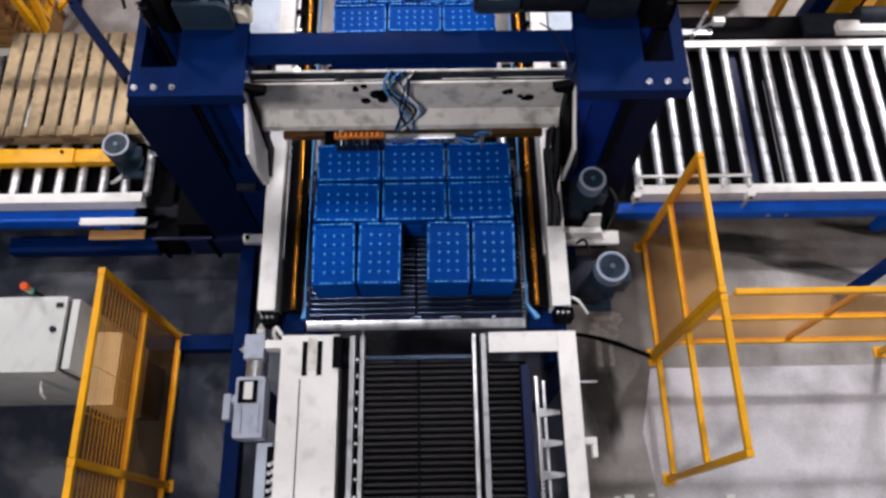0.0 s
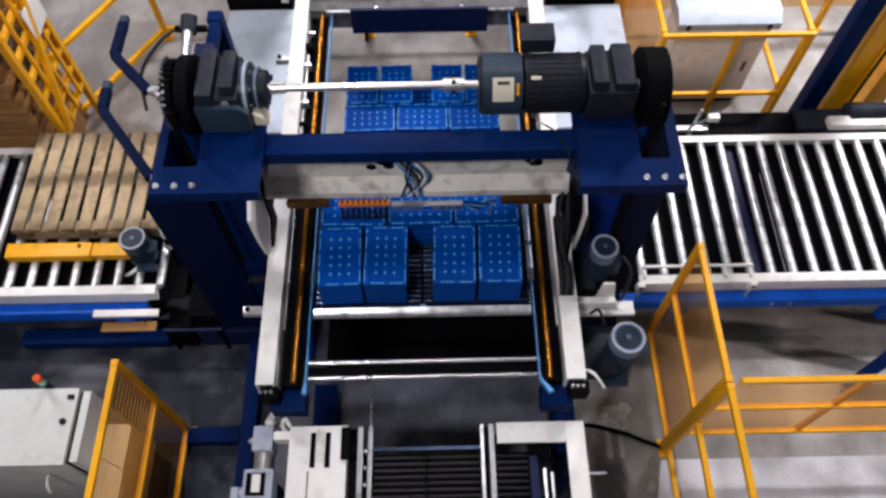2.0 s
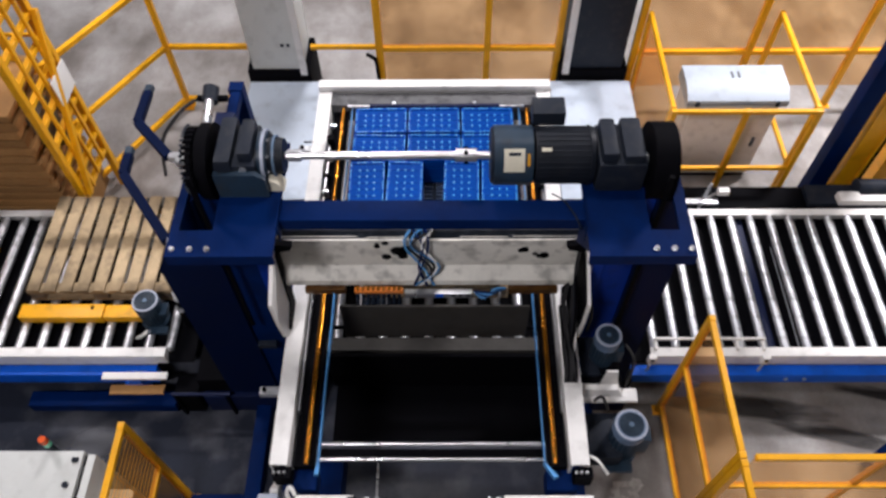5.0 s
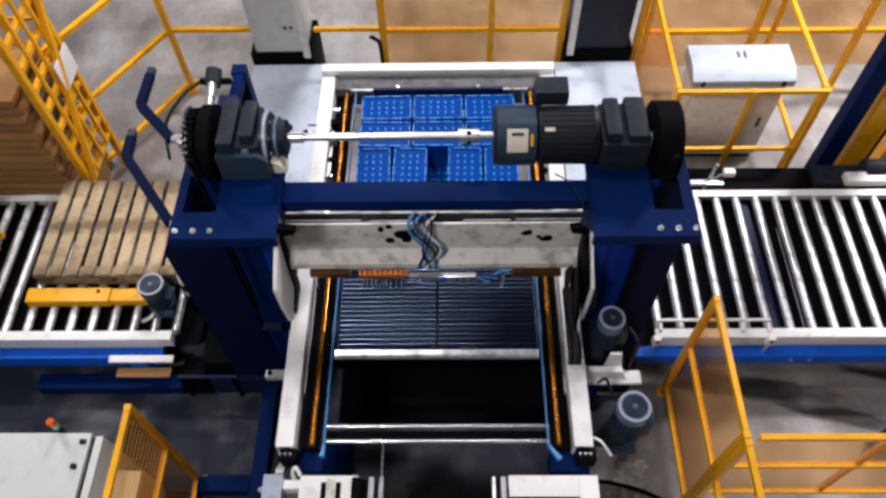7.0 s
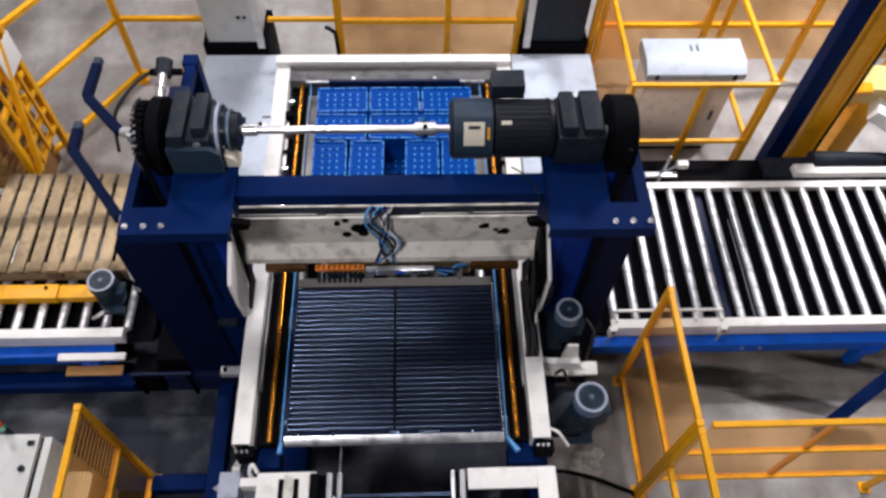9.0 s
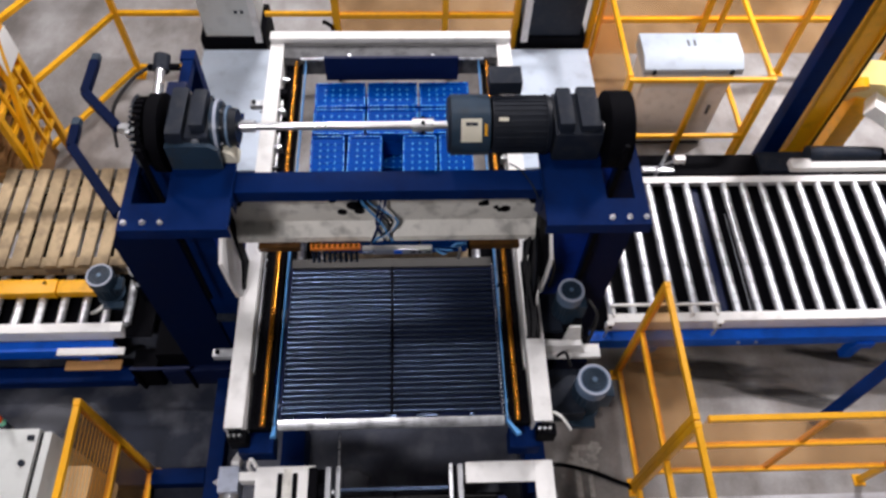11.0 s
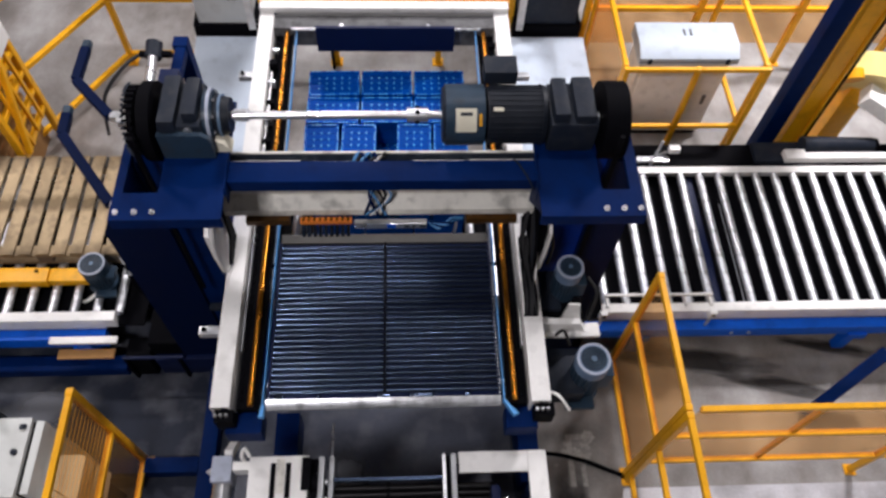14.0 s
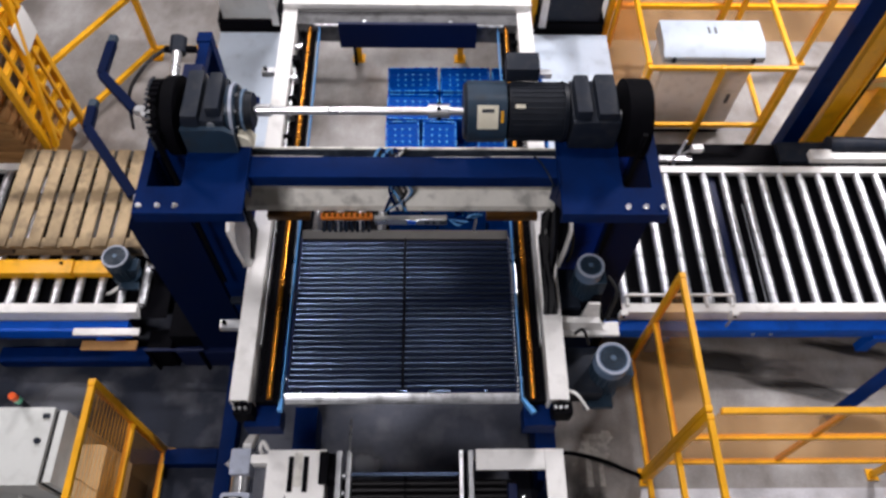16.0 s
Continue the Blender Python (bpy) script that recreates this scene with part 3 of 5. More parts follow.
def upright_motor(parent, x, y, z0, z1, r, cowl=None):
    """A flange motor standing upright: ribbed body, fan cowl with grille, terminal box."""
    m = part("motor", cyl(B(), (x, y, z0), (x, y, z1 - 0.07), r * 0.92, seg=24), MOTORGREY, parent, "slate-grey upright motor")
    bm = B()
    for k in range(20):
        a = 2 * math.pi * k / 20
        bar(bm, (x + r * 0.95 * math.cos(a), y + r * 0.95 * math.sin(a), z0 + 0.05), (x + r * 0.95 * math.cos(a), y + r * 0.95 * math.sin(a), z1 - 0.09), 0.012, bevel=0)
    part("cooling_fin", bm, MOTORGREY, m, kind="stuff")
    # pale ring paints the light caught along the cowl's edge
    bm = B()
    for j in range(28):
        a, b_ = 2 * math.pi * j / 28, 2 * math.pi * (j + 1) / 28
        bar(bm, (x + r * 0.95 * math.cos(a), y + r * 0.95 * math.sin(a), z1 - 0.004), (x + r * 0.95 * math.cos(b_), y + r * 0.95 * math.sin(b_), z1 - 0.004), 0.013, bevel=0)
    part("cowl_rim", bm, LILAC, m, "pale ring for the light on the cowl edge")
    bm = B()
    cyl(bm, (x, y, z1 - 0.09), (x, y, z1 - 0.012), r * 1.06, seg=28)
    cyl(bm, (x, y, z1 - 0.012), (x, y, z1), r * 1.06, r * 0.92, seg=28)
    part("fan_cowl", bm, cowl or COWL, m, "slate-blue fan cowl")
    bm = B()
    cyl(bm, (x, y, z1), (x, y, z1 + 0.003), r * 0.78, seg=24)
    part("grille", bm, MOTORGREY, m)
    for k in range(3):
        rr = r * (0.3 + 0.2 * k)
        bm = B()
        for j in range(20):
            a, b_ = 2 * math.pi * j / 20, 2 * math.pi * (j + 1) / 20
            bar(bm, (x + rr * math.cos(a), y + rr * math.sin(a), z1 + 0.005), (x + rr * math.cos(b_), y + rr * math.sin(b_), z1 + 0.005), 0.004, bevel=0)
        part("grille_ring", bm, DARKGREY, m)
    part("hub", cyl(B(), (x, y, z1 + 0.002), (x, y, z1 + 0.01), r * 0.16, seg=12), BLUEGREY, m)
    part("terminal_box", box(B(), x + r * 0.7, x + r * 1.45, y - 0.06, y + 0.05, z0 + 0.12, z1 - 0.12, 0.008), MOTORGREY, m)
    part("name_plate", box(B(), x - 0.035, x + 0.045, y - r * 1.16, y - r * 1.02, z0 + 0.001, z0 + 0.02, 0.003), LILAC, m, "pale foot plate")
    part("flange", cyl(B(), (x, y, z0 - 0.02), (x, y, z0), r * 1.15, seg=20), MOTORGREY, m)
    return m


upright_motor(carriage, 1.0, 2.22, 1.40, 1.79, 0.080)
upright_motor(carriage, 1.10, 1.685, 1.20, 1.64, 0.098)
part("motor_bracket", prism(B(), [(0.80, 1.44), (1.18, 1.44), (1.18, 1.48), (1.10, 1.50), (1.06, 1.60), (0.90, 1.60), (0.80, 1.62)], "y", 1.93, 1.97), WHITE, carriage, "white motor bracket")
part("motor_shelf", box(B(), 0.81, 1.20, 1.90, 1.99, 1.46, 1.49, 0.004), WHITE, carriage)
part("motor_plate", box(B(), 0.81, 1.12, 2.0, 2.34, 1.44, 1.47, 0.004), BLACK, carriage)
part("gear_housing", box(B(), 0.82, 1.08, 1.56, 1.86, 1.24, 1.40, 0.02), DARKGREY, carriage)
part("gear_housing", box(B(), 0.82, 0.98, 2.08, 2.36, 1.36, 1.50, 0.02), DARKGREY, carriage)
part("foot_plate", box(B(), 0.98, 1.16, 1.52, 1.60, 1.22, 1.26, 0.004), MOTORGREY, carriage)
part("motor_stand", prism(B(), [(0.96, 1.49), (1.09, 1.49), (1.07, 1.56), (1.045, 1.72), (0.975, 1.72)], "y", 1.995, 2.01), WHITE, carriage, "white motor stand plate")
for pts in ([(0.80, 1.50, 1.62), (0.86, 1.46, 1.66), (0.93, 1.40, 1.58)], [(0.9, 1.86, 1.6), (0.93, 1.84, 1.70), (0.98, 1.80, 1.58)], [(1.12, 2.2, 1.7), (1.17, 2.1, 1.66), (1.13, 2.0, 1.5)], [(0.82, 2.3, 2.2), (0.86, 2.25, 2.0), (0.88, 2.3, 1.7)]):
    part("cable", hose(B(), pts, 0.010), WHITE if pts[0][1] < 1.6 else RUBBER, carriage)
# roller deck that slides along the guide rods
deck = part("roller_deck", box(B(), -0.765, 0.525, 1.45, 2.47, 1.648, 1.660), DARKBLUE, carriage, "black sliding roller deck with a bright steel nose")
DECK_PITCH = 0.0345
r0 = part("roller", cyl(B(), (-0.755, 1.500, 1.684), (-0.128, 1.500, 1.684), 0.0125, seg=10), DARKSTEEL, deck)
r1 = part("roller", cyl(B(), (-0.112, 1.500, 1.684), (0.515, 1.500, 1.684), 0.0125, seg=10), DARKSTEEL, deck)
for k in range(1, 28):
    repeat(r0, (0, k * DECK_PITCH, 0))
    repeat(r1, (0, k * DECK_PITCH, 0))
part("centre_rail", box(B(), -0.127, -0.113, 1.46, 2.47, 1.660, 1.692), BLACK, deck)
bm = B()
prism(bm, [(1.408, 1.655), (1.408, 1.678), (1.418, 1.690), (1.454, 1.703), (1.454, 1.655)], "x", -0.77, 0.53)
nose = part("nose_bar", bm, ZINC, deck, "bright steel nose bar")
for x, w in ((-0.73, 0.05), (-0.16, 0.07), (0.02, 0.13), (0.33, 0.03), (-0.50, 0.02)):
    part("nose_clip", box(B(), x, x + w, 1.46, 1.48, 1.675, 1.694, 0.003), DARKSTEEL, nose)
for x in (-0.768, 0.520):
    part("deck_cheek", box(B(), x, x + 0.009, 1.45, 2.47, 1.662, 1.695), DARKBLUE, deck)
bm = B()
for k in range(40):
    cyl(bm, (0.5245, 1.47 + k * 0.0255, 1.7055), (0.5245, 1.47 + k * 0.0255, 1.7085), 0.0045, seg=6)
part("cheek_studs", bm, ZINC, deck, kind="stuff")
part("tail_plate", box(B(), -0.765, 0.525, 2.475, 2.54, 1.66, 1.675), GRIME_SHADE, deck)

# ---- gantry ----
gantry = thing("gantry_frame", "navy-blue steel gantry with two columns and bolted top plates", "machine frame", (XC, 2.3, 0))
for s, xa, xb, cut in ((-1, -1.42, -0.885, (-1.375, -1.205)), (1, 0.680, 1.205, (1.0, 1.145))):
    bm = prism(B(), [(xa, 2.03), (xb, 2.03), (xb, 2.78), (cut[1], 2.78), (cut[1], 2.19), (cut[0], 2.19), (cut[0], 2.78), (xa, 2.78)], "z", 2.982, 3.0)
    part("front_lip", box(B(), xa, xb, 2.03, 2.045, 2.925, 2.981), NAVY, gantry)
    top = part("top_plate", bm, NAVY, gantry, "navy top plate with three bright bolts")
    xs = (-1.39, -1.30, -1.215) if s < 0 else (1.01, 1.098, 1.183)
    for x in xs:
        bm = B()
        cyl(bm, (x, 2.075, 3.0), (x, 2.075, 3.015), 0.011, seg=6)
        cyl(bm, (x, 2.075, 3.0), (x, 2.075, 3.003), 0.015, seg=14)
        part("bolt", bm, STEEL, top)
    wa, wb = ((-1.36, -1.15), (0.90, 1.08))[s > 0]
    oa, ob_ = ((-1.74, -1.362), (1.082, 1.32))[s > 0]
    ia, ib = ((-1.148, -1.085), (0.835, 0.898))[s > 0]
    inner = ib if s < 0 else ia
    # one navy paint: the faces that catch light get the brighter copy
    col = part("column", box(B(), wa, wb, 2.43, 2.76, 0.026, 2.98), NAVY if s < 0 else LITNAVY, gantry)
    part("flange", box(B(), ia, ib, 2.40, 2.78, 0.026, 2.98, 0.006), LITNAVY, col, "navy inner flange in the lit tone")
    # outer side of the column, its shade put into a darker navy
    part("chain_duct", prism(B(), [(oa, 0.51), (ob_, 0.51), (ob_, 2.96), (ob_ - 0.06, 2.96), (oa, 2.30)] if s < 0 else [(oa, 0.51), (ob_, 0.51), (ob_, 2.40), (oa + 0.12, 2.96), (oa, 2.96)], "y", 2.40, 2.70), SHADENAVY, col, "outer column side in the shaded navy tone")
    part("base_plate", box(B(), ia - 0.3 * (s < 0), ib + 0.3 * (s > 0), 2.3, 2.85, 0.005, 0.025), NAVY, col)
    part("rib", prism(B(), [(2.045, 2.98), (2.40, 2.98), (2.40, 2.6)], "x", xa + 0.02, xa + 0.035), NAVY, col)
    part("lug", box(B(), wa + 0.02, wa + 0.15, 2.35, 2.40, 1.36, 1.40, 0.006), DARKGREY, col)
    chain = B()
    cx = (cut[0] + cut[1]) / 2
    for k in range(60):
        box(chain, cx - 0.012, cx + 0.012, 2.32, 2.34, 1.75 + k * 0.025, 1.768 + k * 0.025)
    part("lift_chain", chain, BLACK, col, kind="stuff")
bm = B()
box(bm, -0.885, 0.680, 2.25, 2.38, 2.985, 3.0, 0.004)
box(bm, -0.885, 0.680, 2.25, 2.262, 2.922, 2.985)
box(bm, -0.885, 0.680, 2.368, 2.38, 2.922, 2.985)
part("cross_beam", bm, NAVY, gantry)
part("lead", hose(B(), [(0.52, 2.42, 3.0), (0.58, 2.36, 3.012), (0.63, 2.26, 3.008), (0.655, 2.215, 2.97)], 0.004), DARKGREY, gantry)
for s, xa in ((-1, -0.885), (1, 0.675)):
    part("end_gusset", box(B(), xa, xa + 0.005, 2.19, 2.40, 2.90, 3.03), NAVY, gantry)

# lift drive on top of the gantry
drive = thing("lift_drive", "dark grey gear motor with bright cross shaft and chain wheels", "gear motor", (XC, 2.36, 3.0))
SY, SZ = 2.58, 3.12
gb = part("gearbox", box(B(), -1.20, -0.985, SY - 0.15, SY + 0.14, 3.0, SZ + 0.09, 0.025), DARKGREY, drive)
part("pedestal", prism(B(), [(-1.20, 3.0), (-0.945, 3.0), (-0.945, SZ + 0.02), (-0.99, SZ + 0.055), (-1.20, SZ + 0.055)], "y", SY - 0.18, SY - 0.152), MOTORGREY, gb, "slate housing front")
part("foot", prism(B(), [(-0.955, 3.0), (-0.87, 3.0), (-0.90, 3.06), (-0.94, 3.09)], "y", SY - 0.14, SY - 0.06), LABEL, gb, "cream cast foot")
for k in range(8):
    a = 2 * math.pi * k / 8
    part("flange_bolt", cyl(B(), (-0.939, SY + 0.112 * math.cos(a), SZ + 0.112 * math.sin(a)), (-0.928, SY + 0.112 * math.cos(a), SZ + 0.112 * math.sin(a)), 0.009, seg=6), DULLSTEEL, gb)
part("cover", box(B(), -1.185, -1.10, SY - 0.16, SY + 0.15, 3.005, SZ + 0.135, 0.02), DARKGREY, gb)
part("cover", box(B(), -1.07, -1.0, SY - 0.12, SY + 0.12, SZ + 0.05, SZ + 0.15, 0.015), DARKGREY, gb)
part("flange", cyl(B(), (-0.985, SY, SZ), (-0.94, SY, SZ), 0.128, seg=32), MOTORGREY, gb)
part("flange_ring", cyl(B(), (-0.965, SY, SZ), (-0.950, SY, SZ), 0.138, seg=32), LILAC, gb, "pale worn flange edge")
part("flange_ring", cyl(B(), (-0.915, SY, SZ), (-0.903, SY, SZ), 0.108, seg=32), BLUEGREY, gb)
part("collar", cyl(B(), (-0.94, SY, SZ), (-0.865, SY, SZ), 0.104, 0.09, seg=24), STATOR, gb)
part("plug", cyl(B(), (-1.05, SY - 0.155, SZ + 0.06), (-1.05, SY - 0.14, SZ + 0.06), 0.02, seg=8), STEEL, gb)
part("shaft", cyl(B(), (-0.865, SY, SZ), (0.22, SY, SZ), 0.021, seg=18), STEEL, drive, "bright steel cross shaft")
cp = part("coupling", cyl(B(), (0.02, SY, SZ), (0.13, SY, SZ), 0.036, seg=18), STEEL, drive)
for k in range(4):
    a = math.pi / 2 * k + 0.4
    part("screw", cyl(B(), (0.075, SY + 0.03 * math.cos(a), SZ + 0.03 * math.sin(a)), (0.075, SY + 0.046 * math.cos(a), SZ + 0.046 * math.sin(a)), 0.012, seg=8), BLACK, cp)
part("coupling", cyl(B(), (-0.85, SY, SZ), (-0.78, SY, SZ), 0.032, seg=18), STEEL, drive)
mo = part("brake_motor", cyl(B(), (0.215, SY, SZ), (0.41, SY, SZ), 0.155, seg=32), MOTORGREY, drive)
part("end_bell", cyl(B(), (0.20, SY, SZ), (0.217, SY, SZ), 0.138, 0.15, seg=32), DARKGREY, mo)
part("band", cyl(B(), (0.41, SY, SZ), (0.425, SY, SZ), 0.132, seg=32), BLACK, mo)
part("stator", cyl(B(), (0.425, SY, SZ), (0.715, SY, SZ), 0.146, seg=32), STATOR, mo)
bm = B()
for k in range(32):
    a = 2 * math.pi * k / 32
    bar(bm, (0.44, SY + 0.146 * math.cos(a), SZ + 0.146 * math.sin(a)), (0.70, SY + 0.146 * math.cos(a), SZ + 0.146 * math.sin(a)), 0.006, bevel=0)
part("cooling_fin", bm, STATOR, mo, kind="stuff")
part("end_ring", cyl(B(), (0.700, SY, SZ), (0.722, SY, SZ), 0.155, 0.148, seg=32), STATOR, mo)


def on_motor(x0, x1, a0, a1, r, name, material, parent):
    """A plate bent round the motor's barrel between two angles (degrees from the front)."""
    bm = B()
    ring = []
    for k in range(9):
        a = radians(a0 + (a1 - a0) * k / 8)
        ring.append([bm.verts.new((x, SY - rr * math.cos(a), SZ + rr * math.sin(a))) for x, rr in ((x0, r), (x1, r), (x1, r + 0.002), (x0, r + 0.002))])
    for p, q in zip(ring, ring[1:]):
        for i in range(4):
            bm.faces.new((p[i], p[(i + 1) % 4], q[(i + 1) % 4], q[i]))
    bm.faces.new(ring[0])
    bm.faces.new(ring[-1][::-1])
    bmesh.ops.recalc_face_normals(bm, faces=bm.faces[:])
    return part(name, bm, material, parent)


on_motor(0.262, 0.366, 16, 60, 0.1565, "label", LABEL, mo)
on_motor(0.379, 0.392, 28, 50, 0.1565, "label", YELLOW, mo)
on_motor(0.285, 0.345, 47, 53, 0.159, "print_bar", DARKGREY, mo)
on_motor(0.45, 0.50, 55, 62, 0.155, "label", LABEL, mo)
part("terminal_box", box(B(), 0.41, 0.58, SY + 0.10, SY + 0.22, SZ + 0.11, SZ + 0.20, 0.012), DARKGREY, mo)
gr = part("gearbox", box(B(), 0.735, 0.985, SY - 0.15, SY + 0.14, 3.0, SZ + 0.09, 0.03), DARKGREY, drive)
part("cover", box(B(), 0.75, 0.83, SY - 0.13, SY + 0.12, SZ + 0.05, SZ + 0.15, 0.02), DARKGREY, gr)
part("cover", box(B(), 0.86, 0.965, SY - 0.13, SY + 0.14, SZ + 0.05, SZ + 0.135, 0.02), DARKGREY, gr)
for x, r in ((-1.325, 0.175), (1.085, 0.175)):
    bm = B()
    cyl(bm, (x - 0.012, SY - 0.02, SZ - 0.01), (x + 0.012, SY - 0.02, SZ - 0.01), r - 0.02, seg=40)
    for k in range(30):
        a = 2 * math.pi * k / 30
        bar(bm, (x, SY - 0.02 + (r - 0.025) * math.cos(a), SZ - 0.01 + (r - 0.025) * math.sin(a)), (x, SY - 0.02 + r * math.cos(a), SZ - 0.01 + r * math.sin(a)), 0.05, 0.016, bevel=0)
    wheel = part("chain_wheel", bm, BLACK, drive, "black toothed chain wheel")
    if x < 0:
        bm = B()
        for k in range(-6, 15):
            a = 2 * math.pi * k / 40
            box(bm, x - 0.03, x - 0.014, SY - 0.02 - (r + 0.004) * math.cos(a) - 0.006, SY - 0.02 - (r + 0.004) * math.cos(a) + 0.012, SZ - 0.01 + (r + 0.004) * math.sin(a), SZ - 0.008 + (r + 0.004) * math.sin(a))
        part("chain", bm, DARKGREY, wheel, kind="stuff")
    part("hub", cyl(B(), (x - 0.10, SY - 0.02, SZ - 0.01), (x + 0.06, SY - 0.02, SZ - 0.01), 0.035, seg=16), STEEL, wheel)
    g0 = x + (0.045 if x < 0 else -0.075)
    bm = B()
    cyl(bm, (g0, SY - 0.02, SZ - 0.02), (g0 + (0.06 if x < 0 else 0.12), SY - 0.02, SZ - 0.02), 0.20, seg=36)
    part("wheel_guard", bm, BLACK, wheel, "black round wheel guard")

# bent navy arms beside the gantry
for pts in ([(-1.44, 2.15, 2.96), (-1.76, 2.58, 2.97), (-1.76, 2.71, 2.98)], [(-1.55, 2.72, 2.95), (-1.77, 2.96, 2.97), (-1.76, 3.19, 2.98)]):
    a, b_, c = [Vector(p) for p in pts]
    bm = B()
    bar(bm, a, b_, 0.052, 0.045)
    bar(bm, b_, c, 0.05, 0.045)
    # the arms are navy too, darkened in colour for shade
    arm = part("bent_arm", bm, SHADENAVY, gantry, "bent navy flat-steel arm")
    part("tip", bar(B(), c, c + (c - b_).normalized() * 0.05, 0.044, 0.04), MOTORGREY, arm)
    part("stay", bar(B(), a, (-1.40, a.y, 2.95), 0.045), STEEL, arm)
valve = thing("air_valve", "dark air valve with a bright cylinder and hose", "valve", (-1.8, 4.1, 0.6))
part("body", box(B(), -1.76, -1.62, 3.86, 4.0, 1.7, 2.0, 0.015), DARKBLUE, valve)
part("cylinder", cyl(B(), (-1.81, 3.78, 1.98), (-1.83, 4.14, 2.0), 0.036, seg=16), STEEL, valve)
part("head", cyl(B(), (-1.83, 4.12, 1.98), (-1.83, 4.24, 2.02), 0.06, seg=16), DARKGREY, valve)
part("knob", cyl(B(), (-1.93, 4.16, 1.98), (-1.70, 4.16, 1.98), 0.028, seg=12), BLACK, valve)
part("post", box(B(), -1.75, -1.64, 4.33, 4.43, 0.553, 1.9), NAVY, valve)
part("neck", bar(B(), (-1.69, 3.95, 1.85), (-1.69, 4.40, 1.85), 0.08), NAVY, valve)
part("hose", hose(B(), [(-1.93, 4.16, 1.98), (-2.05, 4.05, 1.95), (-2.2, 3.9, 1.8), (-2.25, 3.8, 1.5)], 0.014), RUBBER, valve)


# ---- pallet conveyor running across under the gantry ----
PITCH = 0.1765


def conveyor(name, x0, x1, label, front_from, front_to, r0):
    c = thing(name, label, "conveyor", ((x0 + x1) / 2, 3.4, 0))
    bm = B()
    box(bm, front_from, front_to, 2.655, 2.735, 0.605, 0.62, 0.003)
    box(bm, front_from, front_to, 2.655, 2.667, 0.47, 0.605)
    part("front_rail", bm, WHITE, c, "white front rail")
    bm = B()
    box(bm, x0, x1, 4.06, 4.13, 0.60, 0.615, 0.003)
    box(bm, x0, x1, 4.118, 4.13, 0.47, 0.60)
    part("rear_rail", bm, WHITE, c, "white rear rail")
    part("base_beam", box(B(), front_from - (0.14 if x0 > 0 else 0), front_to, 2.56, 2.65, 0.33, 0.47, 0.006), BLUE, c, "bright blue base beam")
    part("base_beam", box(B(), x0, x1, 4.12, 4.2, 0.33, 0.465, 0.006), DARKBLUE, c, "dark blue rear base beam")
    # added sheet: blackens the roller gaps and blocks light to the floor
    part("pan", box(B(), x0, x1, 2.672, 4.11, 0.475, 0.49), BLACK, c, "added black sheet behind the roller gaps")
    for x in (x0 + 0.5, (x0 + x1) / 2, x1 - 0.5):
        part("leg", box(B(), x - 0.05, x + 0.05, 2.57, 2.64, 0.004, 0.33), BLUE, c)
        part("leg", box(B(), x - 0.05, x + 0.05, 4.12, 4.19, 0.004, 0.33), DARKBLUE, c)
        part("foot_bracket", box(B(), x - 0.08, x + 0.08, 2.535, 2.56, 0.28, 0.36), BLUE, c)
    first = None
    n = int((x1 - r0 - 0.04) / PITCH) + 1
    for k in range(n):
        x = r0 + PITCH * k
        if first is None:
            bm = B()
            cyl(bm, (x, 2.74, 0.575), (x, 4.06, 0.575), 0.034, seg=14)
            cyl(bm, (x, 2.72, 0.575), (x, 4.08, 0.575), 0.014, seg=8)
            first = part("roller", bm, ZINC, c)
            fx = x
        else:
            repeat(first, (x - fx, 0, 0))
    part("air_pipe", cyl(B(), (r0 + PITCH * 7 - 0.052, 2.75, 0.55), (r0 + PITCH * 7 - 0.048, 3.75, 0.55), 0.007, seg=8), DULLSTEEL, c, "thin grey pipe between rollers")
    part("cross_member", box(B(), r0 + PITCH * 5 + 0.05, r0 + PITCH * 5 + 0.125, 2.74, 4.06, 0.495, 0.52), DARKBLUE, c)
    return c


cr = conveyor("roller_conveyor", 1.46, 6.2, "white pallet roller conveyor with galvanised rollers, empty", 1.60, 6.2, 1.6455)
cl = conveyor("roller_conveyor", -6.6, -2.10, "white pallet roller conveyor carrying an empty pallet", -6.6, -2.40, -6.52)
part("tapered_end", prism(B(), [(2.655, 0.62), (2.735, 0.62), (2.735, 0.56), (2.655, 0.50)], "x", -2.398, -2.30), WHITE, cl)
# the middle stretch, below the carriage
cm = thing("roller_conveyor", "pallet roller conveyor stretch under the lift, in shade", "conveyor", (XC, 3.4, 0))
# this rail carries the lift's shade in its colour; the outer stretches are white
part("front_rail", box(B(), -1.42, 1.44, 2.71, 2.825, 0.47, 0.615, 0.003), GRIME_SHADE, cm, "front rail darkened to brown-grey for the shade")
part("rear_rail", box(B(), -1.42, 1.44, 4.13, 4.19, 0.47, 0.60, 0.003), WHITE, cm)
# the same added black sheet below the middle rollers
part("pan", box(B(), -1.42, 1.44, 2.77, 4.12, 0.30, 0.32), BLACK, cm)
# black boxes added for the deep shade beside the columns
for xa, xb, zt in ((-2.05, -1.43, 0.5), (1.17, 1.45, 0.5)):
    hs = thing("chain_housing", "added black housing in the shaded zone beside the gantry column", "housing", (xa, 2.8, 0), "chain housings")
    part("shell", box(B(), xa, xb, 2.50, 4.10, 0.02, zt, 0.015), BLACK, hs)
    part("front_plate", box(B(), xa + 0.02, xb, 2.44, 2.495, 0.02, zt * 0.62, 0.01), DARKBLUE, hs)
    part("foot", box(B(), xa + 0.05, xb - 0.05, 2.55, 4.05, 0.0, 0.02), BLACK, hs)
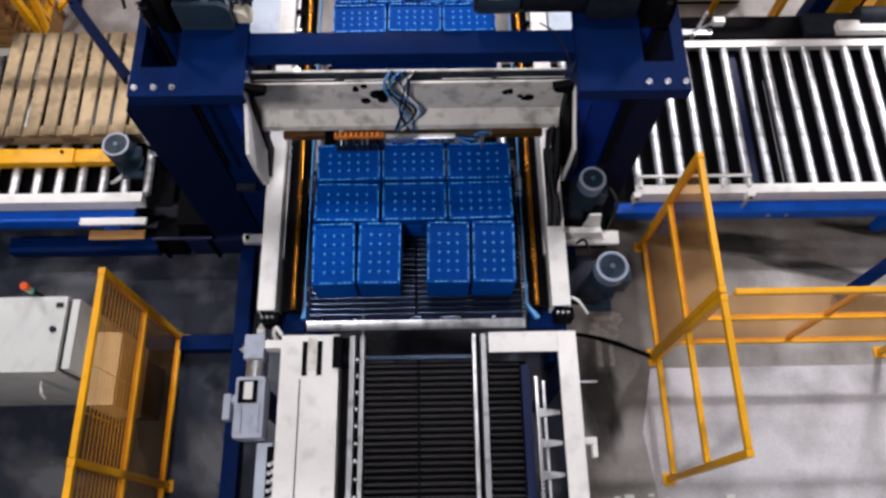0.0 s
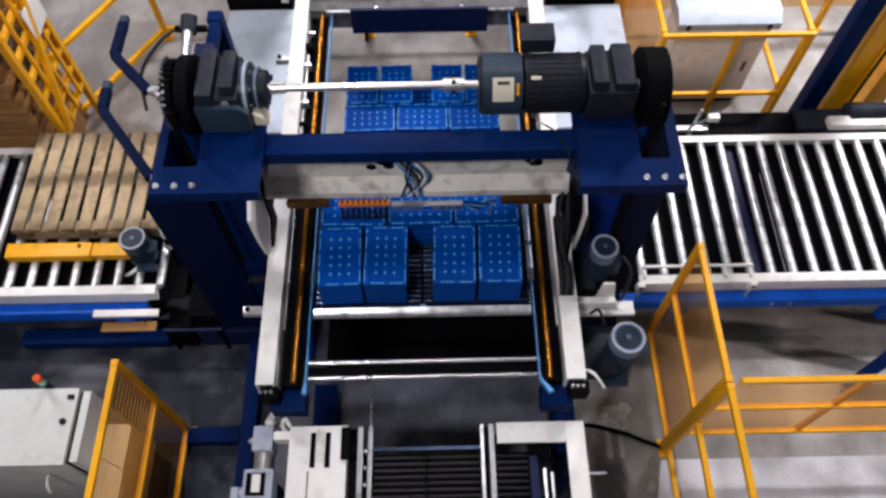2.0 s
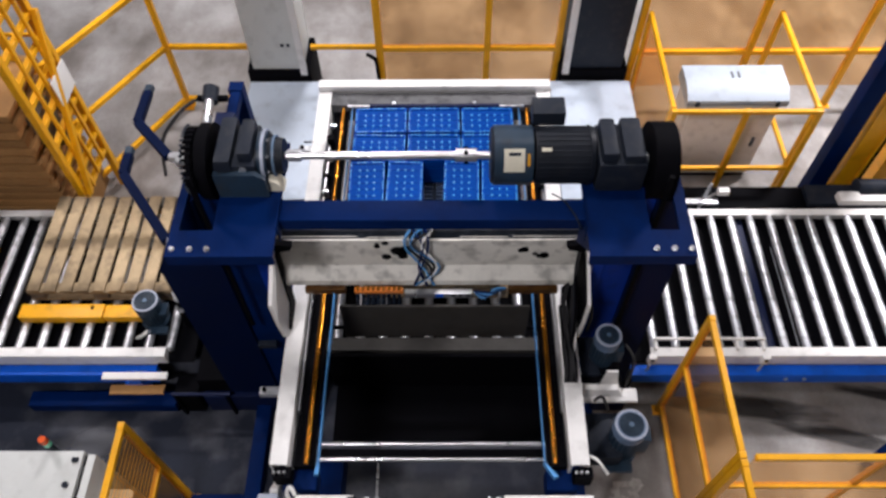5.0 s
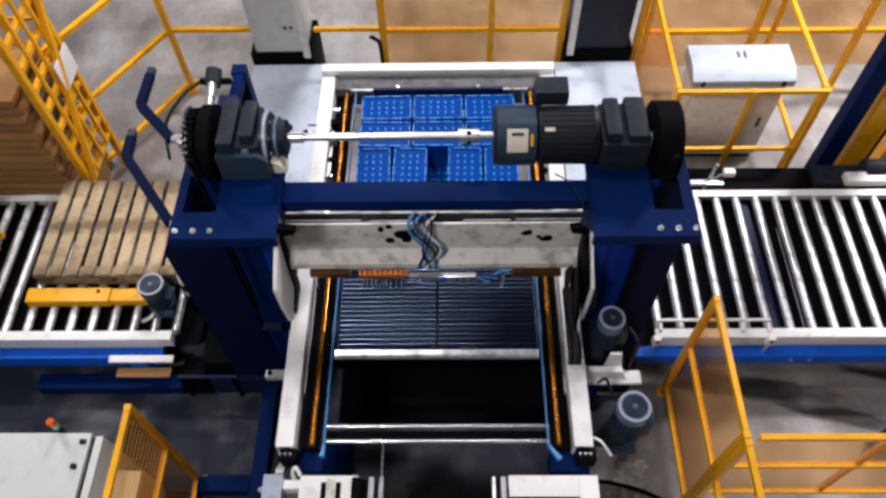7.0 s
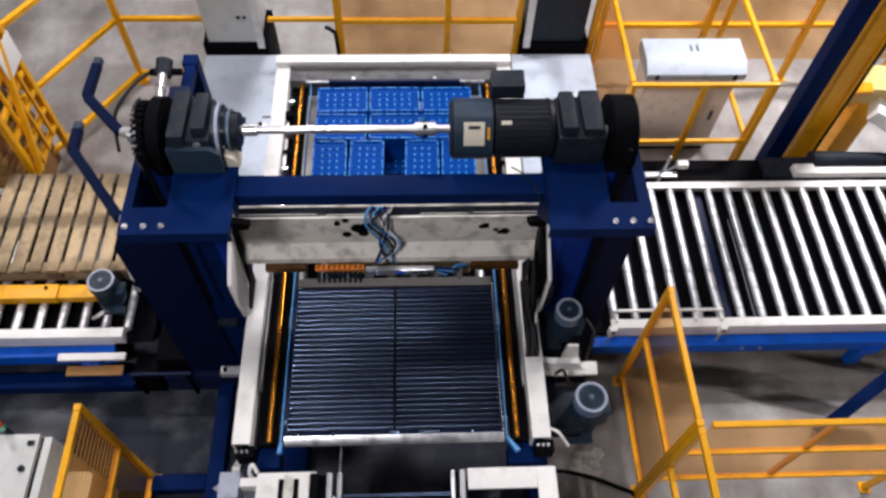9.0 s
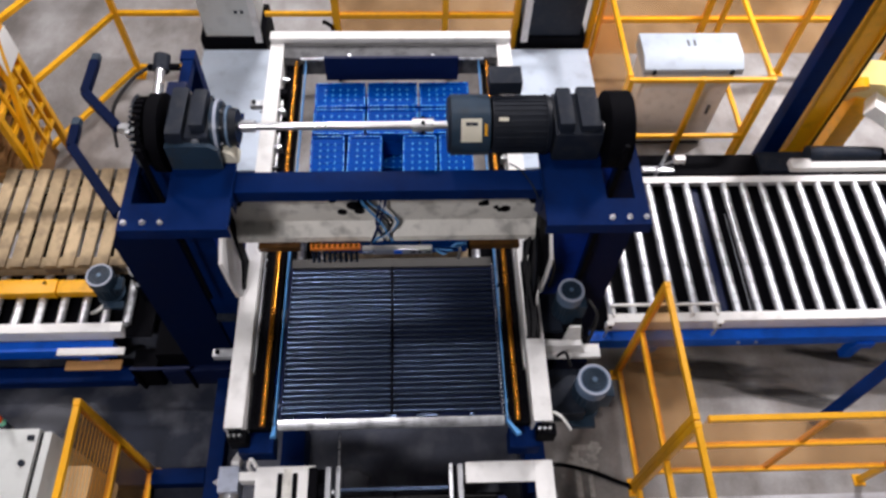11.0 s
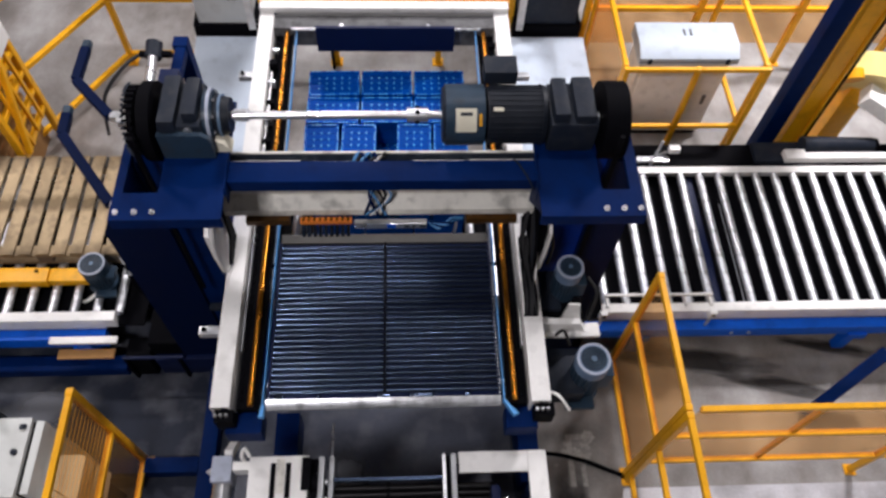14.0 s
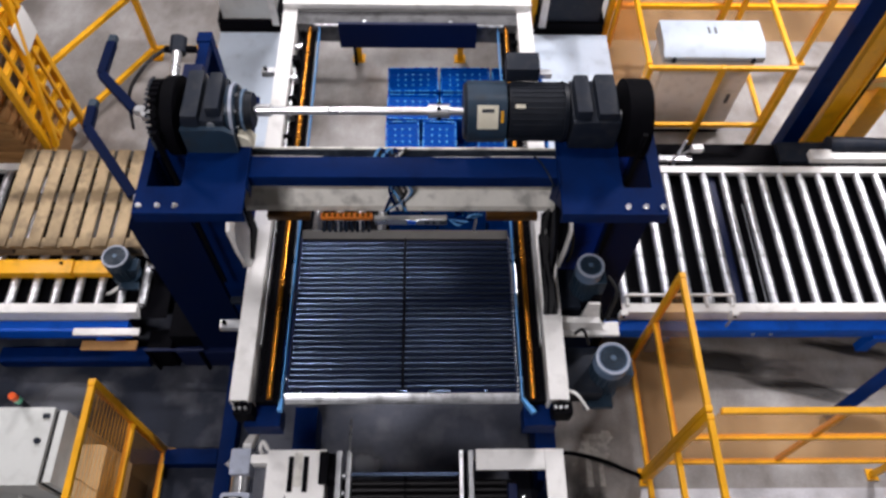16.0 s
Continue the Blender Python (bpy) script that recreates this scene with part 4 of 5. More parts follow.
# made-up black box that fills the dark gap at the conveyor end
tray = thing("drip_box", "added black box filling the dark gap at the conveyor end", "drip box", (-2.21, 2.5, 0))
part("box", box(B(), -2.27, -2.075, 2.44, 2.64, 0.006, 0.32, 0.012), BLACK, tray)
part("edge_bar", bar(B(), (-2.26, 2.425, 0.40), (-1.78, 2.425, 0.40), 0.024), DARKBLUE, tray, "dark blue edge bar")
for x in (-2.24, -1.82):
    part("post", box(B(), x - 0.012, x + 0.012, 2.412, 2.436, 0.006, 0.386), BLACK, tray)
first = None
for k in range(15):
    x = -1.297 + 0.1855 * k
    if first is None:
        bm = B()
        cyl(bm, (x, 2.83, 0.575), (x, 4.12, 0.575), 0.037, seg=14)
        first = part("roller", bm, ZINC, cm)
        fx = x
    else:
        repeat(first, (x - fx, 0, 0))
for x in (-1.35, 1.37):
    part("leg", box(B(), x - 0.04, x + 0.04, 2.70, 2.76, 0.004, 0.47), BLUE, cm)
    part("leg", box(B(), x - 0.04, x + 0.04, 4.13, 4.19, 0.004, 0.47), BLUE, cm)
# black plates put the deep shade below the lift into colour
single("pit_cover", box(B(), -0.98, 0.80, 2.16, 2.66, 0.006, 0.03, 0.004), BLACK, "black plate standing for the shade under the lift", "floor plate", "structure")
single("pit_shroud", box(B(), -1.0, 0.82, 2.66, 2.69, 0.03, 0.60), BLACK, "black plate standing for the shade below the conveyor", "plate", "structure")
# loose parts on the right-hand conveyor
bm = B()
box(bm, 1.62, 2.52, 2.775, 2.795, 0.66, 0.68, 0.003)
for x in (1.63, 1.95, 2.28, 2.49):
    box(bm, x, x + 0.02, 2.70, 2.80, 0.615, 0.66)
side = single("pallet_guide", bm, WHITE, "white bolted pallet guide rail on the conveyor edge", "guide rail")
for x in (1.60, 2.50):
    cpl = thing("rail_clamp", "white bolted clamp on the conveyor rail", "clamp", (x, 2.63, 0.6), "conveyor clamps")
    part("block", box(B(), x - 0.03, x + 0.03, 2.61, 2.655, 0.56, 0.66, 0.006), WHITE, cpl)
    part("pin", cyl(B(), (x - 0.02, 2.60, 0.46), (x - 0.02, 2.60, 0.58), 0.012, seg=8), ZINC, cpl)
    part("bolt", cyl(B(), (x, 2.60, 0.63), (x, 2.625, 0.63), 0.014, seg=6), BLACK, cpl)
for x in (2.72, 2.87):
    bt = single("hook_bolt", cyl(B(), (x, 2.55, 0.40), (x, 2.56, 0.40), 0.016, seg=8), STEEL, "bright bolt head on the blue base beam", "bolt", group="beam bolts")
cover = thing("drive_cover", "long black chain-drive cover behind the roller conveyor", "drive cover", (3.0, 4.4, 0))
part("housing", box(B(), 1.9, 4.7, 4.24, 4.48, 0.10, 0.50, 0.02), BLACK, cover)
part("lid", box(B(), 3.3, 4.2, 4.23, 4.46, 0.50, 0.56, 0.02), DARKGREY, cover)
part("foot", box(B(), 1.95, 2.1, 4.26, 4.46, 0.0, 0.10), BLACK, cover)
part("foot", box(B(), 4.4, 4.6, 4.26, 4.46, 0.0, 0.10), BLACK, cover)
for x0, x1 in ((3.55, 3.75), (3.75, 5.6)):
    part("white_rail", box(B(), x0, x1, 4.20, 4.27 + 0.04 * (x1 < 4), 0.57, 0.64, 0.008), WHITE, cover, "white edge rail")
sens = thing("photo_sensor", "small white light sensor on a bent bracket", "sensor", (2.45, 4.26, 0.5))
part("bracket", bar(B(), (2.30, 4.23, 0.50), (2.34, 4.26, 0.82), 0.025), ZINC, sens)
part("head", box(B(), 2.43, 2.53, 4.24, 4.30, 0.66, 0.72, 0.008), WHITE, sens)
part("arm", bar(B(), (2.34, 4.25, 0.62), (2.45, 4.27, 0.68), 0.02), ZINC, sens)
part("clip", box(B(), 2.14, 2.44, 4.19, 4.24, 0.60, 0.63, 0.005), ZINC, sens)


# ---- pallets ----
def pallet_at(x, y, z, label):
    """A wooden pallet 1.2 x 1.0 m: top boards, bearers, blocks, bottom boards."""
    p = thing("pallet", label, "pallet", (x, y, z), "pallets")
    rnd = random.Random(7)
    b0 = None
    for k in range(9):
        cx = x - 0.544 + k * 0.136
        w = 0.100
        part("top_board", box(B(), cx - w / 2, cx + w / 2, y - 0.5 + rnd.uniform(0, 0.01), y + 0.5 - rnd.uniform(0, 0.01), z + 0.122, z + 0.144 + rnd.uniform(0, 0.003), 0.003), PINE, p)
    for yy in (y - 0.45, y, y + 0.45):
        # rear bearers are coloured dark so the board gaps look shaded
        part("bearer", box(B(), x - 0.6, x + 0.6, yy - 0.05, yy + 0.05, z + 0.1, z + 0.1215, 0.003), PINE if yy < y - 0.1 else GRIME_SHADE, p)
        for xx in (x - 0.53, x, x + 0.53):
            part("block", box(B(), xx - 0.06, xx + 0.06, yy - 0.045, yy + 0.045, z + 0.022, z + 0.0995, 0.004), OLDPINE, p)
        part("bottom_board", box(B(), x - 0.6, x + 0.6, yy - 0.05, yy + 0.05, z, z + 0.0215, 0.003), PINE, p)
    return p


RT = 0.613
pallet_at(-2.92, 3.68, RT, "worn pine pallet with dirty bands, waiting on the conveyor")
stack_pallet = pallet_at(XC, 3.70, RT, "pine pallet under the stack of blue crates")

bar_y = thing("pallet_lifter", "yellow lifting bar in front of the waiting pallet", "lifter", (-3.0, 3.08, 0.62))
part("arm", box(B(), -3.55, -2.86, 2.97, 3.10, 0.60, 0.69, 0.01), YELLOW, bar_y)
part("arm", box(B(), -2.85, -2.54, 2.975, 3.095, 0.605, 0.685, 0.01), YELLOW, bar_y)
part("bolt", cyl(B(), (-2.95, 3.06, 0.70), (-2.95, 3.06, 0.71), 0.014, seg=6), BLACK, bar_y)
part("post", box(B(), -3.0, -2.9, 3.0, 3.08, 0.12, 0.60), BLACK, bar_y)
dm = thing("stop_motor", "slate upright motor with air valves beside the waiting pallet", "motor", (-2.42, 2.95, 0.5))
upright_motor(dm, -2.45, 3.02, 0.60, 0.88, 0.10, MOTORGREY)
part("stand", box(B(), -2.53, -2.37, 2.95, 3.10, 0.12, 0.58), DARKGREY, dm)
part("shelf", box(B(), -2.46, -2.30, 2.84, 2.90, 0.64, 0.67), MOTORGREY, dm)
part("hose", hose(B(), [(-2.44, 2.90, 0.64), (-2.52, 2.84, 0.62), (-2.54, 2.80, 0.66)], 0.014), WHITE, dm)
av = thing("valve_stack", "bright air fittings with a yellow tag by the column", "valve", (-2.1, 3.02, 0.6))
for k in range(4):
    part("fitting", cyl(B(), (-2.17, 3.02 + 0.012 * k, 0.76 + 0.06 * k), (-2.17, 3.03, 0.80 + 0.06 * k), 0.056 - 0.007 * k, seg=12), BLACK if k == 1 else STEEL, av)
part("tag", box(B(), -2.09, -2.06, 3.0, 3.05, 0.80, 0.94, 0.004), YELLOW, av)
part("post", box(B(), -2.21, -2.13, 2.99, 3.06, 0.12, 0.76), BLACK, av)
bk = thing("sensor_bracket", "white bracket with a brown board on the blue beam", "bracket", (-2.5, 2.55, 0.5))
part("top", box(B(), -2.80, -2.28, 2.50, 2.56, 0.505, 0.53, 0.004), WHITE, bk)
part("board", box(B(), -2.76, -2.32, 2.42, 2.50, 0.40, 0.42, 0.004), CARD, bk)
part("post", box(B(), -2.6, -2.5, 2.50, 2.56, 0.004, 0.505), BLUE, bk)
# navy here puts the conveyor's shade into the beam's colour
single("lower_beam", box(B(), -3.5, -2.28, 2.40, 2.53, 0.10, 0.22, 0.008), NAVY, "blue lower tie beam by the conveyor, darkened to navy for shade", "beam")
single("lower_beam", box(B(), -1.62, -1.50, -2.0, 2.45, 0.006, 0.14, 0.006), NAVY, "navy-blue floor beam beside the infeed", "beam")
single("lower_beam", box(B(), -2.45, -1.625, 1.58, 1.70, 0.006, 0.14, 0.006), NAVY, "navy-blue cross beam on the dark floor", "beam")
single("lower_beam", box(B(), 0.86, 1.02, 1.40, 2.0, 0.006, 0.30, 0.006), NAVY, "navy floor beam beside the lift", "beam")
single("lower_beam", box(B(), -1.02, -0.84, 1.36, 1.98, 0.006, 0.30, 0.006), NAVY, "navy floor beam beside the lift", "beam")


# ---- crates ----
CH = 0.262


def crate_mesh():
    """An open crate 0.36 x 0.23 m, moulded walls and rim, cell grid and caps, its base at the origin."""
    L, W, H = 0.382, 0.246, CH
    c = thing("crate", "blue plastic bottle crate filled to the top", "crate", (0, 0, 0), "crate layers")
    bm = B()
    t = 0.012
    box(bm, -L / 2 + 0.006, L / 2 - 0.006, -W / 2 + 0.006, W / 2 - 0.006, 0, 0.02, 0.004)
    for x in (-1, 1):
        box(bm, x * (L / 2 - 0.006) - t / 2, x * (L / 2 - 0.006) + t / 2, -W / 2 + 0.004, W / 2 - 0.004, 0.02, H - 0.02)
    for y in (-1, 1):
        box(bm, -L / 2 + 0.013, L / 2 - 0.013, y * (W / 2 - 0.010) - t / 2, y * (W / 2 - 0.010) + t / 2, 0.02, H - 0.02)
    body = part("body", bm, CRATE, c)
    bm = B()
    box(bm, -L / 2, -L / 2 + 0.020, -W / 2, W / 2, H - 0.022, H, 0.007)
    box(bm, L / 2 - 0.020, L / 2, -W / 2, W / 2, H - 0.022, H, 0.007)
    box(bm, -L / 2 + 0.02, L / 2 - 0.02, -W / 2, -W / 2 + 0.018, H - 0.022, H, 0.003)
    box(bm, -L / 2 + 0.02, L / 2 - 0.02, W / 2 - 0.018, W / 2, H - 0.022, H, 0.003)
    part("rim", bm, CRATE, c)
    bm = B()
    box(bm, -L / 2 + 0.02, L / 2 - 0.02, -W / 2 + 0.018, W / 2 - 0.018, 0.03, H - 0.010)
    part("filling", bm, CRATE_IN, c)
    bm = B()
    for i in range(1, 6):
        x = -L / 2 + 0.02 + i * (L - 0.04) / 6
        box(bm, x - 0.003, x + 0.003, -W / 2 + 0.018, W / 2 - 0.018, H - 0.0098, H - 0.007)
    for j in range(1, 4):
        y = -W / 2 + 0.018 + j * (W - 0.036) / 4
        box(bm, -L / 2 + 0.02, L / 2 - 0.02, y - 0.003, y + 0.003, H - 0.0098, H - 0.007)
    part("cell_grid", bm, CRATE, c, kind="stuff")
    bm = B()
    for i in range(1, 6):
        for j in range(1, 4):
            x, y = -L / 2 + 0.02 + i * (L - 0.04) / 6, -W / 2 + 0.018 + j * (W - 0.036) / 4
            cyl(bm, (x, y, H - 0.0098), (x, y, H - 0.001), 0.0085, 0.0055, seg=6)
    part("grid_stud", bm, CAP, c, kind="stuff")
    bm = B()
    for k in range(13):
        x = -L / 2 + 0.03 + k * (L - 0.06) / 12
        for y in (-W / 2 + 0.007, W / 2 - 0.007):
            if k % 4 != 3:
                box(bm, x - 0.010, x + 0.010, y - 0.003, y + 0.003, H, H + 0.002)
    for k in range(8):
        y = -W / 2 + 0.03 + k * (W - 0.06) / 7
        for x in (-L / 2 + 0.007, L / 2 - 0.007):
            if k % 4 != 3:
                box(bm, x - 0.003, x + 0.003, y - 0.010, y + 0.010, H, H + 0.002)
    part("rim_mark", bm, CAP, c, kind="stuff")
    bm = B()
    for y in (-1, 1):
        box(bm, -0.11, 0.11, y * (W / 2 - 0.003) - 0.003, y * (W / 2 - 0.003) + 0.003, 0.07, 0.17, 0.002)
    for k in range(4):
        x = -0.165 + k * 0.11
        for y in (-1, 1):
            box(bm, x - 0.006, x + 0.006, y * (W / 2 - 0.003) - 0.003, y * (W / 2 - 0.003) + 0.003, 0.02, H - 0.025)
    part("side_rib", bm, CRATE, body, kind="stuff")
    return c


def layer_slots(flip):
    """Ten places in a layer: two rows of three across and one row of four along, with a gap in the middle."""
    out = []
    for k in range(3):
        out.append((XC + (k - 1) * 0.397, 0.385 + 0.012 + 0.1275, 0))
        out.append((XC + (k - 1) * 0.397, 0.385 + 0.024 + 0.3825, 0))
    for x in (-0.463, -0.2, 0.2, 0.463):
        out.append((XC + x, 0.195, 90))
    return [(x, 0.93 - y, r) for x, y, r in out] if flip else out


Y_FRONT, SHIFT = 1.475, 1.765
crate0 = crate_mesh()
load, stack = [], []
rng = random.Random(3)
STACK_Z = RT + 0.147
for n in range(4):
    for x, y, r in layer_slots(n % 2 == 0 and n < 3):
        jx, jy, jr = rng.uniform(-0.004, 0.004), rng.uniform(-0.004, 0.004), rng.uniform(-1.2, 1.2)
        c = crate0 if (n == 0 and not stack) else copy_thing(crate0, Matrix())
        if n < 3:
            m = (x + jx, Y_FRONT + SHIFT + y + jy, STACK_Z + n * (CH + 0.003), r + jr)
            stack.append((c, m))
        else:
            m = (x + jx, Y_FRONT + y + jy, 0, r + jr)
            load.append((c, m))
        c.matrix_world = pose(m[0], m[1], m[2], 0, 0, m[3])
        tagged(c, "blue plastic bottle crate riding on the roller deck" if n == 3 else "blue plastic bottle crate stacked on the pallet")

# ---- infeed table in front ----
inf = thing("infeed_conveyor", "white infeed roller table with steel side guides", "conveyor", (XC, 0.6, 0))
bm = B()
box(bm, -0.90, -0.565, -1.2, 1.24, 1.70, 1.72, 0.004)
box(bm, -0.90, -0.885, -1.2, 1.24, 1.52, 1.70)
box(bm, -0.58, -0.565, -1.2, 1.24, 1.52, 1.70)
tab = part("side_cover", bm, WHITE, inf, "white side cover with two slots")
for x in (-0.775, -0.69):
    part("slot", box(B(), x, x + 0.03, 1.0, 1.20, 1.7205, 1.7235), BLACK, tab)
part("slot_bar", box(B(), -0.742, -0.695, 1.03, 1.22, 1.7205, 1.726), WORN_WHITE, tab)
part("seam", box(B(), -0.785, -0.778, -1.2, 0.98, 1.7205, 1.7225), DARKGREY, tab)
bm = B()
box(bm, 0.70, 0.81, -1.2, 1.24, 1.70, 1.72, 0.004)
box(bm, 0.30, 0.699, 1.12, 1.24, 1.70, 1.72, 0.004)
box(bm, 0.795, 0.81, -1.2, 1.24, 1.52, 1.70)
box(bm, 0.30, 0.795, 1.225, 1.24, 1.52, 1.70)
part("end_frame", bm, WHITE, inf, "white angle end frame")
for x0, x1, m in ((-0.555, -0.515, BLACK), (-0.505, -0.475, FEEDSTEEL), (-0.445, -0.42, FEEDSTEEL), (0.205, 0.225, ZINC), (0.235, 0.250, BLACK), (0.255, 0.285, FEEDSTEEL)):
    part("side_guide", box(B(), x0, x1, -1.2, 1.235, 1.62, 1.71 if m is not BLACK else 1.66, 0.003), m, inf)
for k in range(22):
    part("guide_bolt", cyl(B(), (-0.46, -0.9 + 0.095 * k, 1.66), (-0.46, -0.9 + 0.095 * k, 1.70), 0.010, seg=6), ZINC, inf)
part("crossbar", box(B(), -0.42, 0.205, 1.095, 1.115, 1.66, 1.69), DARKSTEEL, inf)
part("bed", box(B(), -0.56, 0.52, -1.2, 1.09, 1.60, 1.62), BLACK, inf)
ra = part("roller", cyl(B(), (-0.415, 1.06, 1.655), (0.20, 1.06, 1.655), 0.0135, seg=10), INFEEDSTEEL, inf)
rb = part("roller", cyl(B(), (0.29, 1.06, 1.655), (0.475, 1.06, 1.655), 0.0135, seg=10), INFEEDSTEEL, inf)
for k in range(1, 62):
    repeat(ra, (0, -0.0365 * k, 0))
    repeat(rb, (0, -0.0365 * k, 0))
part("centre_strip", box(B(), -0.115, -0.10, -1.2, 1.09, 1.64, 1.672), BLACK, inf)
part("belt_guard", box(B(), 0.48, 0.53, -1.2, 1.05, 1.60, 1.70, 0.01), DARKBLUE, inf)
cm2 = part("comb_rail", box(B(), 0.555, 0.575, -1.2, 0.98, 1.66, 1.70, 0.004), STEEL, inf)
part("comb_rail", box(B(), 0.60, 0.615, -1.2, 0.96, 1.64, 1.68, 0.004), ZINC, inf)
for k in range(10):
    part("tooth", prism(B(), [(0.575, 0.75 - 0.17 * k), (0.69, 0.765 - 0.17 * k), (0.69, 0.785 - 0.17 * k), (0.575, 0.80 - 0.17 * k)], "z", 1.67, 1.69), ZINC, cm2)
part("side_rod", cyl(B(), (0.81, 0.95, 1.66), (0.92, 0.95, 1.66), 0.007, seg=8), ZINC, inf)
part("side_rod", cyl(B(), (0.81, 0.30, 1.66), (0.92, 0.30, 1.66), 0.007, seg=8), ZINC, inf)
part("side_lug", box(B(), 0.81, 0.89, 0.60, 0.64, 1.60, 1.66, 0.006), WHITE, inf)
part("side_lug", box(B(), 0.86, 0.89, 0.53, 0.60, 1.60, 1.66, 0.006), WHITE, inf)
for x in (-0.88, 0.79):
    for y in (-1.0, 1.10):
        part("leg", box(B(), x - 0.04, x + 0.04, y - 0.04, y + 0.04, 0.004, 1.55), NAVY, inf)
part("plate_bolts", hose(B(), [(-0.93, 1.22, 1.62), (-0.95, 1.25, 1.70), (-0.93, 1.28, 1.74), (-0.90, 1.24, 1.72)], 0.012), WHITE, inf)
part("bracket", box(B(), -1.0, -0.90, 1.17, 1.22, 1.60, 1.70, 0.006), WHITE, inf, "white bolted bracket")
part("oily_corner", box(B(), -0.60, -0.545, 1.04, 1.225, 1.7205, 1.745, 0.012), BLACK, inf, "black oily bearing block")
part("roll_end", cyl(B(), (-0.555, 1.10, 1.66), (-0.50, 1.10, 1.66), 0.05, seg=16), BLACK, inf)
part("chain_box", box(B(), -0.955, -0.905, -1.2, 0.62, 1.50, 1.66, 0.01), BLACK, inf)
chain = B()
for k in range(36):
    box(chain, -0.945, -0.925, -1.1 + k * 0.046, -1.08 + k * 0.046, 1.66, 1.672)
    box(chain, -0.922, -0.910, -1.09 + k * 0.046, -1.07 + k * 0.046, 1.66, 1.668)
part("chain", chain, ZINC, inf, kind="stuff")
im = thing("infeed_motor", "grey-lilac gear motor with a white drive control, beside the infeed", "gear motor", (-1.08, 0.9, 1.5))
part("body", box(B(), -1.175, -0.995, 0.67, 1.03, 1.46, 1.62, 0.035), LILAC, im)
part("control_window", box(B(), -1.15, -1.04, 0.87, 1.00, 1.6205, 1.632, 0.006), BLACK, im)
part("display", box(B(), -1.115, -1.065, 0.89, 0.99, 1.6325, 1.638, 0.006), WHITE, im)
part("ridge", box(B(), -1.15, -1.12, 0.70, 0.86, 1.6205, 1.634, 0.006), LILAC, im)
part("ridge", box(B(), -1.05, -1.02, 0.70, 0.86, 1.6205, 1.634, 0.006), LILAC, im)
part("gearhead", box(B(), -1.14, -1.02, 1.13, 1.28, 1.46, 1.62, 0.015), LILAC, im)
part("neck", cyl(B(), (-1.08, 1.02, 1.54), (-1.08, 1.14, 1.54), 0.055, seg=18), STEEL, im)
part("plug", box(B(), -1.24, -1.195, 0.78, 0.93, 1.52, 1.60, 0.01), LILAC, im)
part("plug_neck", cyl(B(), (-1.20, 0.90, 1.56), (-1.17, 0.90, 1.56), 0.03, seg=12), LILAC, im)
part("lug", prism(B(), [(-1.14, 1.17), (-1.17, 1.19), (-1.14, 1.21)], "z", 1.58, 1.61), STEEL, im)
part("post", bar(B(), (-1.06, 1.30, 1.56), (-1.06, 1.42, 1.40), 0.05), WHITE, im)
part("column", box(B(), -1.13, -1.03, 0.9, 1.0, 0.004, 1.46), NAVY, im)
single("support_rail", box(B(), -1.05, -0.96, -1.2, 0.66, 1.44, 1.50, 0.006), PALE, "pale long support rail beside the infeed table", "rail")
part("feeler_rod", cyl(B(), (-0.44, 1.10, 1.62), (-0.44, 1.46, 1.62), 0.006, seg=8), STEEL, inf, "thin bright steel rod")


# ---- guards ----
def mesh_panel(parent, a, b, z0, z1, pitch, r=0.0022, name="mesh", level=False):
    """Upright and level wires between two posts."""
    bm = B()
    a, b = Vector((*a, 0)), Vector((*b, 0))
    L = (b - a).length
    n = 3 if level else int(L / pitch)
    d = (b - a) / L
    nrm = Vector((-d.y, d.x, 0)) * r

    def wire(p, q, side):
        vs = [bm.verts.new(v) for v in (p - side, p + side, q + side, q - side, p - side + nrm * 2, p + side + nrm * 2, q + side + nrm * 2, q - side + nrm * 2)]
        for f in ((0, 1, 2, 3), (7, 6, 5, 4), (0, 4, 5, 1), (1, 5, 6, 2), (2, 6, 7, 3), (3, 7, 4, 0)):
            bm.faces.new([vs[i] for i in f])
    for k in range(1, n + 1):
        p = a + d * (k * L / (n + 1))
        wire(p + Vector((0, 0, z0)), p + Vector((0, 0, z1)), d * r)
    step = pitch if level else pitch * 5
    for k in range(1, int((z1 - z0) / step)):
        z = Vector((0, 0, z0 + k * step))
        wire(a + z, b + z, Vector((0, 0, r)))
    return part(name, bm, YELLOW, parent, "yellow wire mesh", kind="stuff")


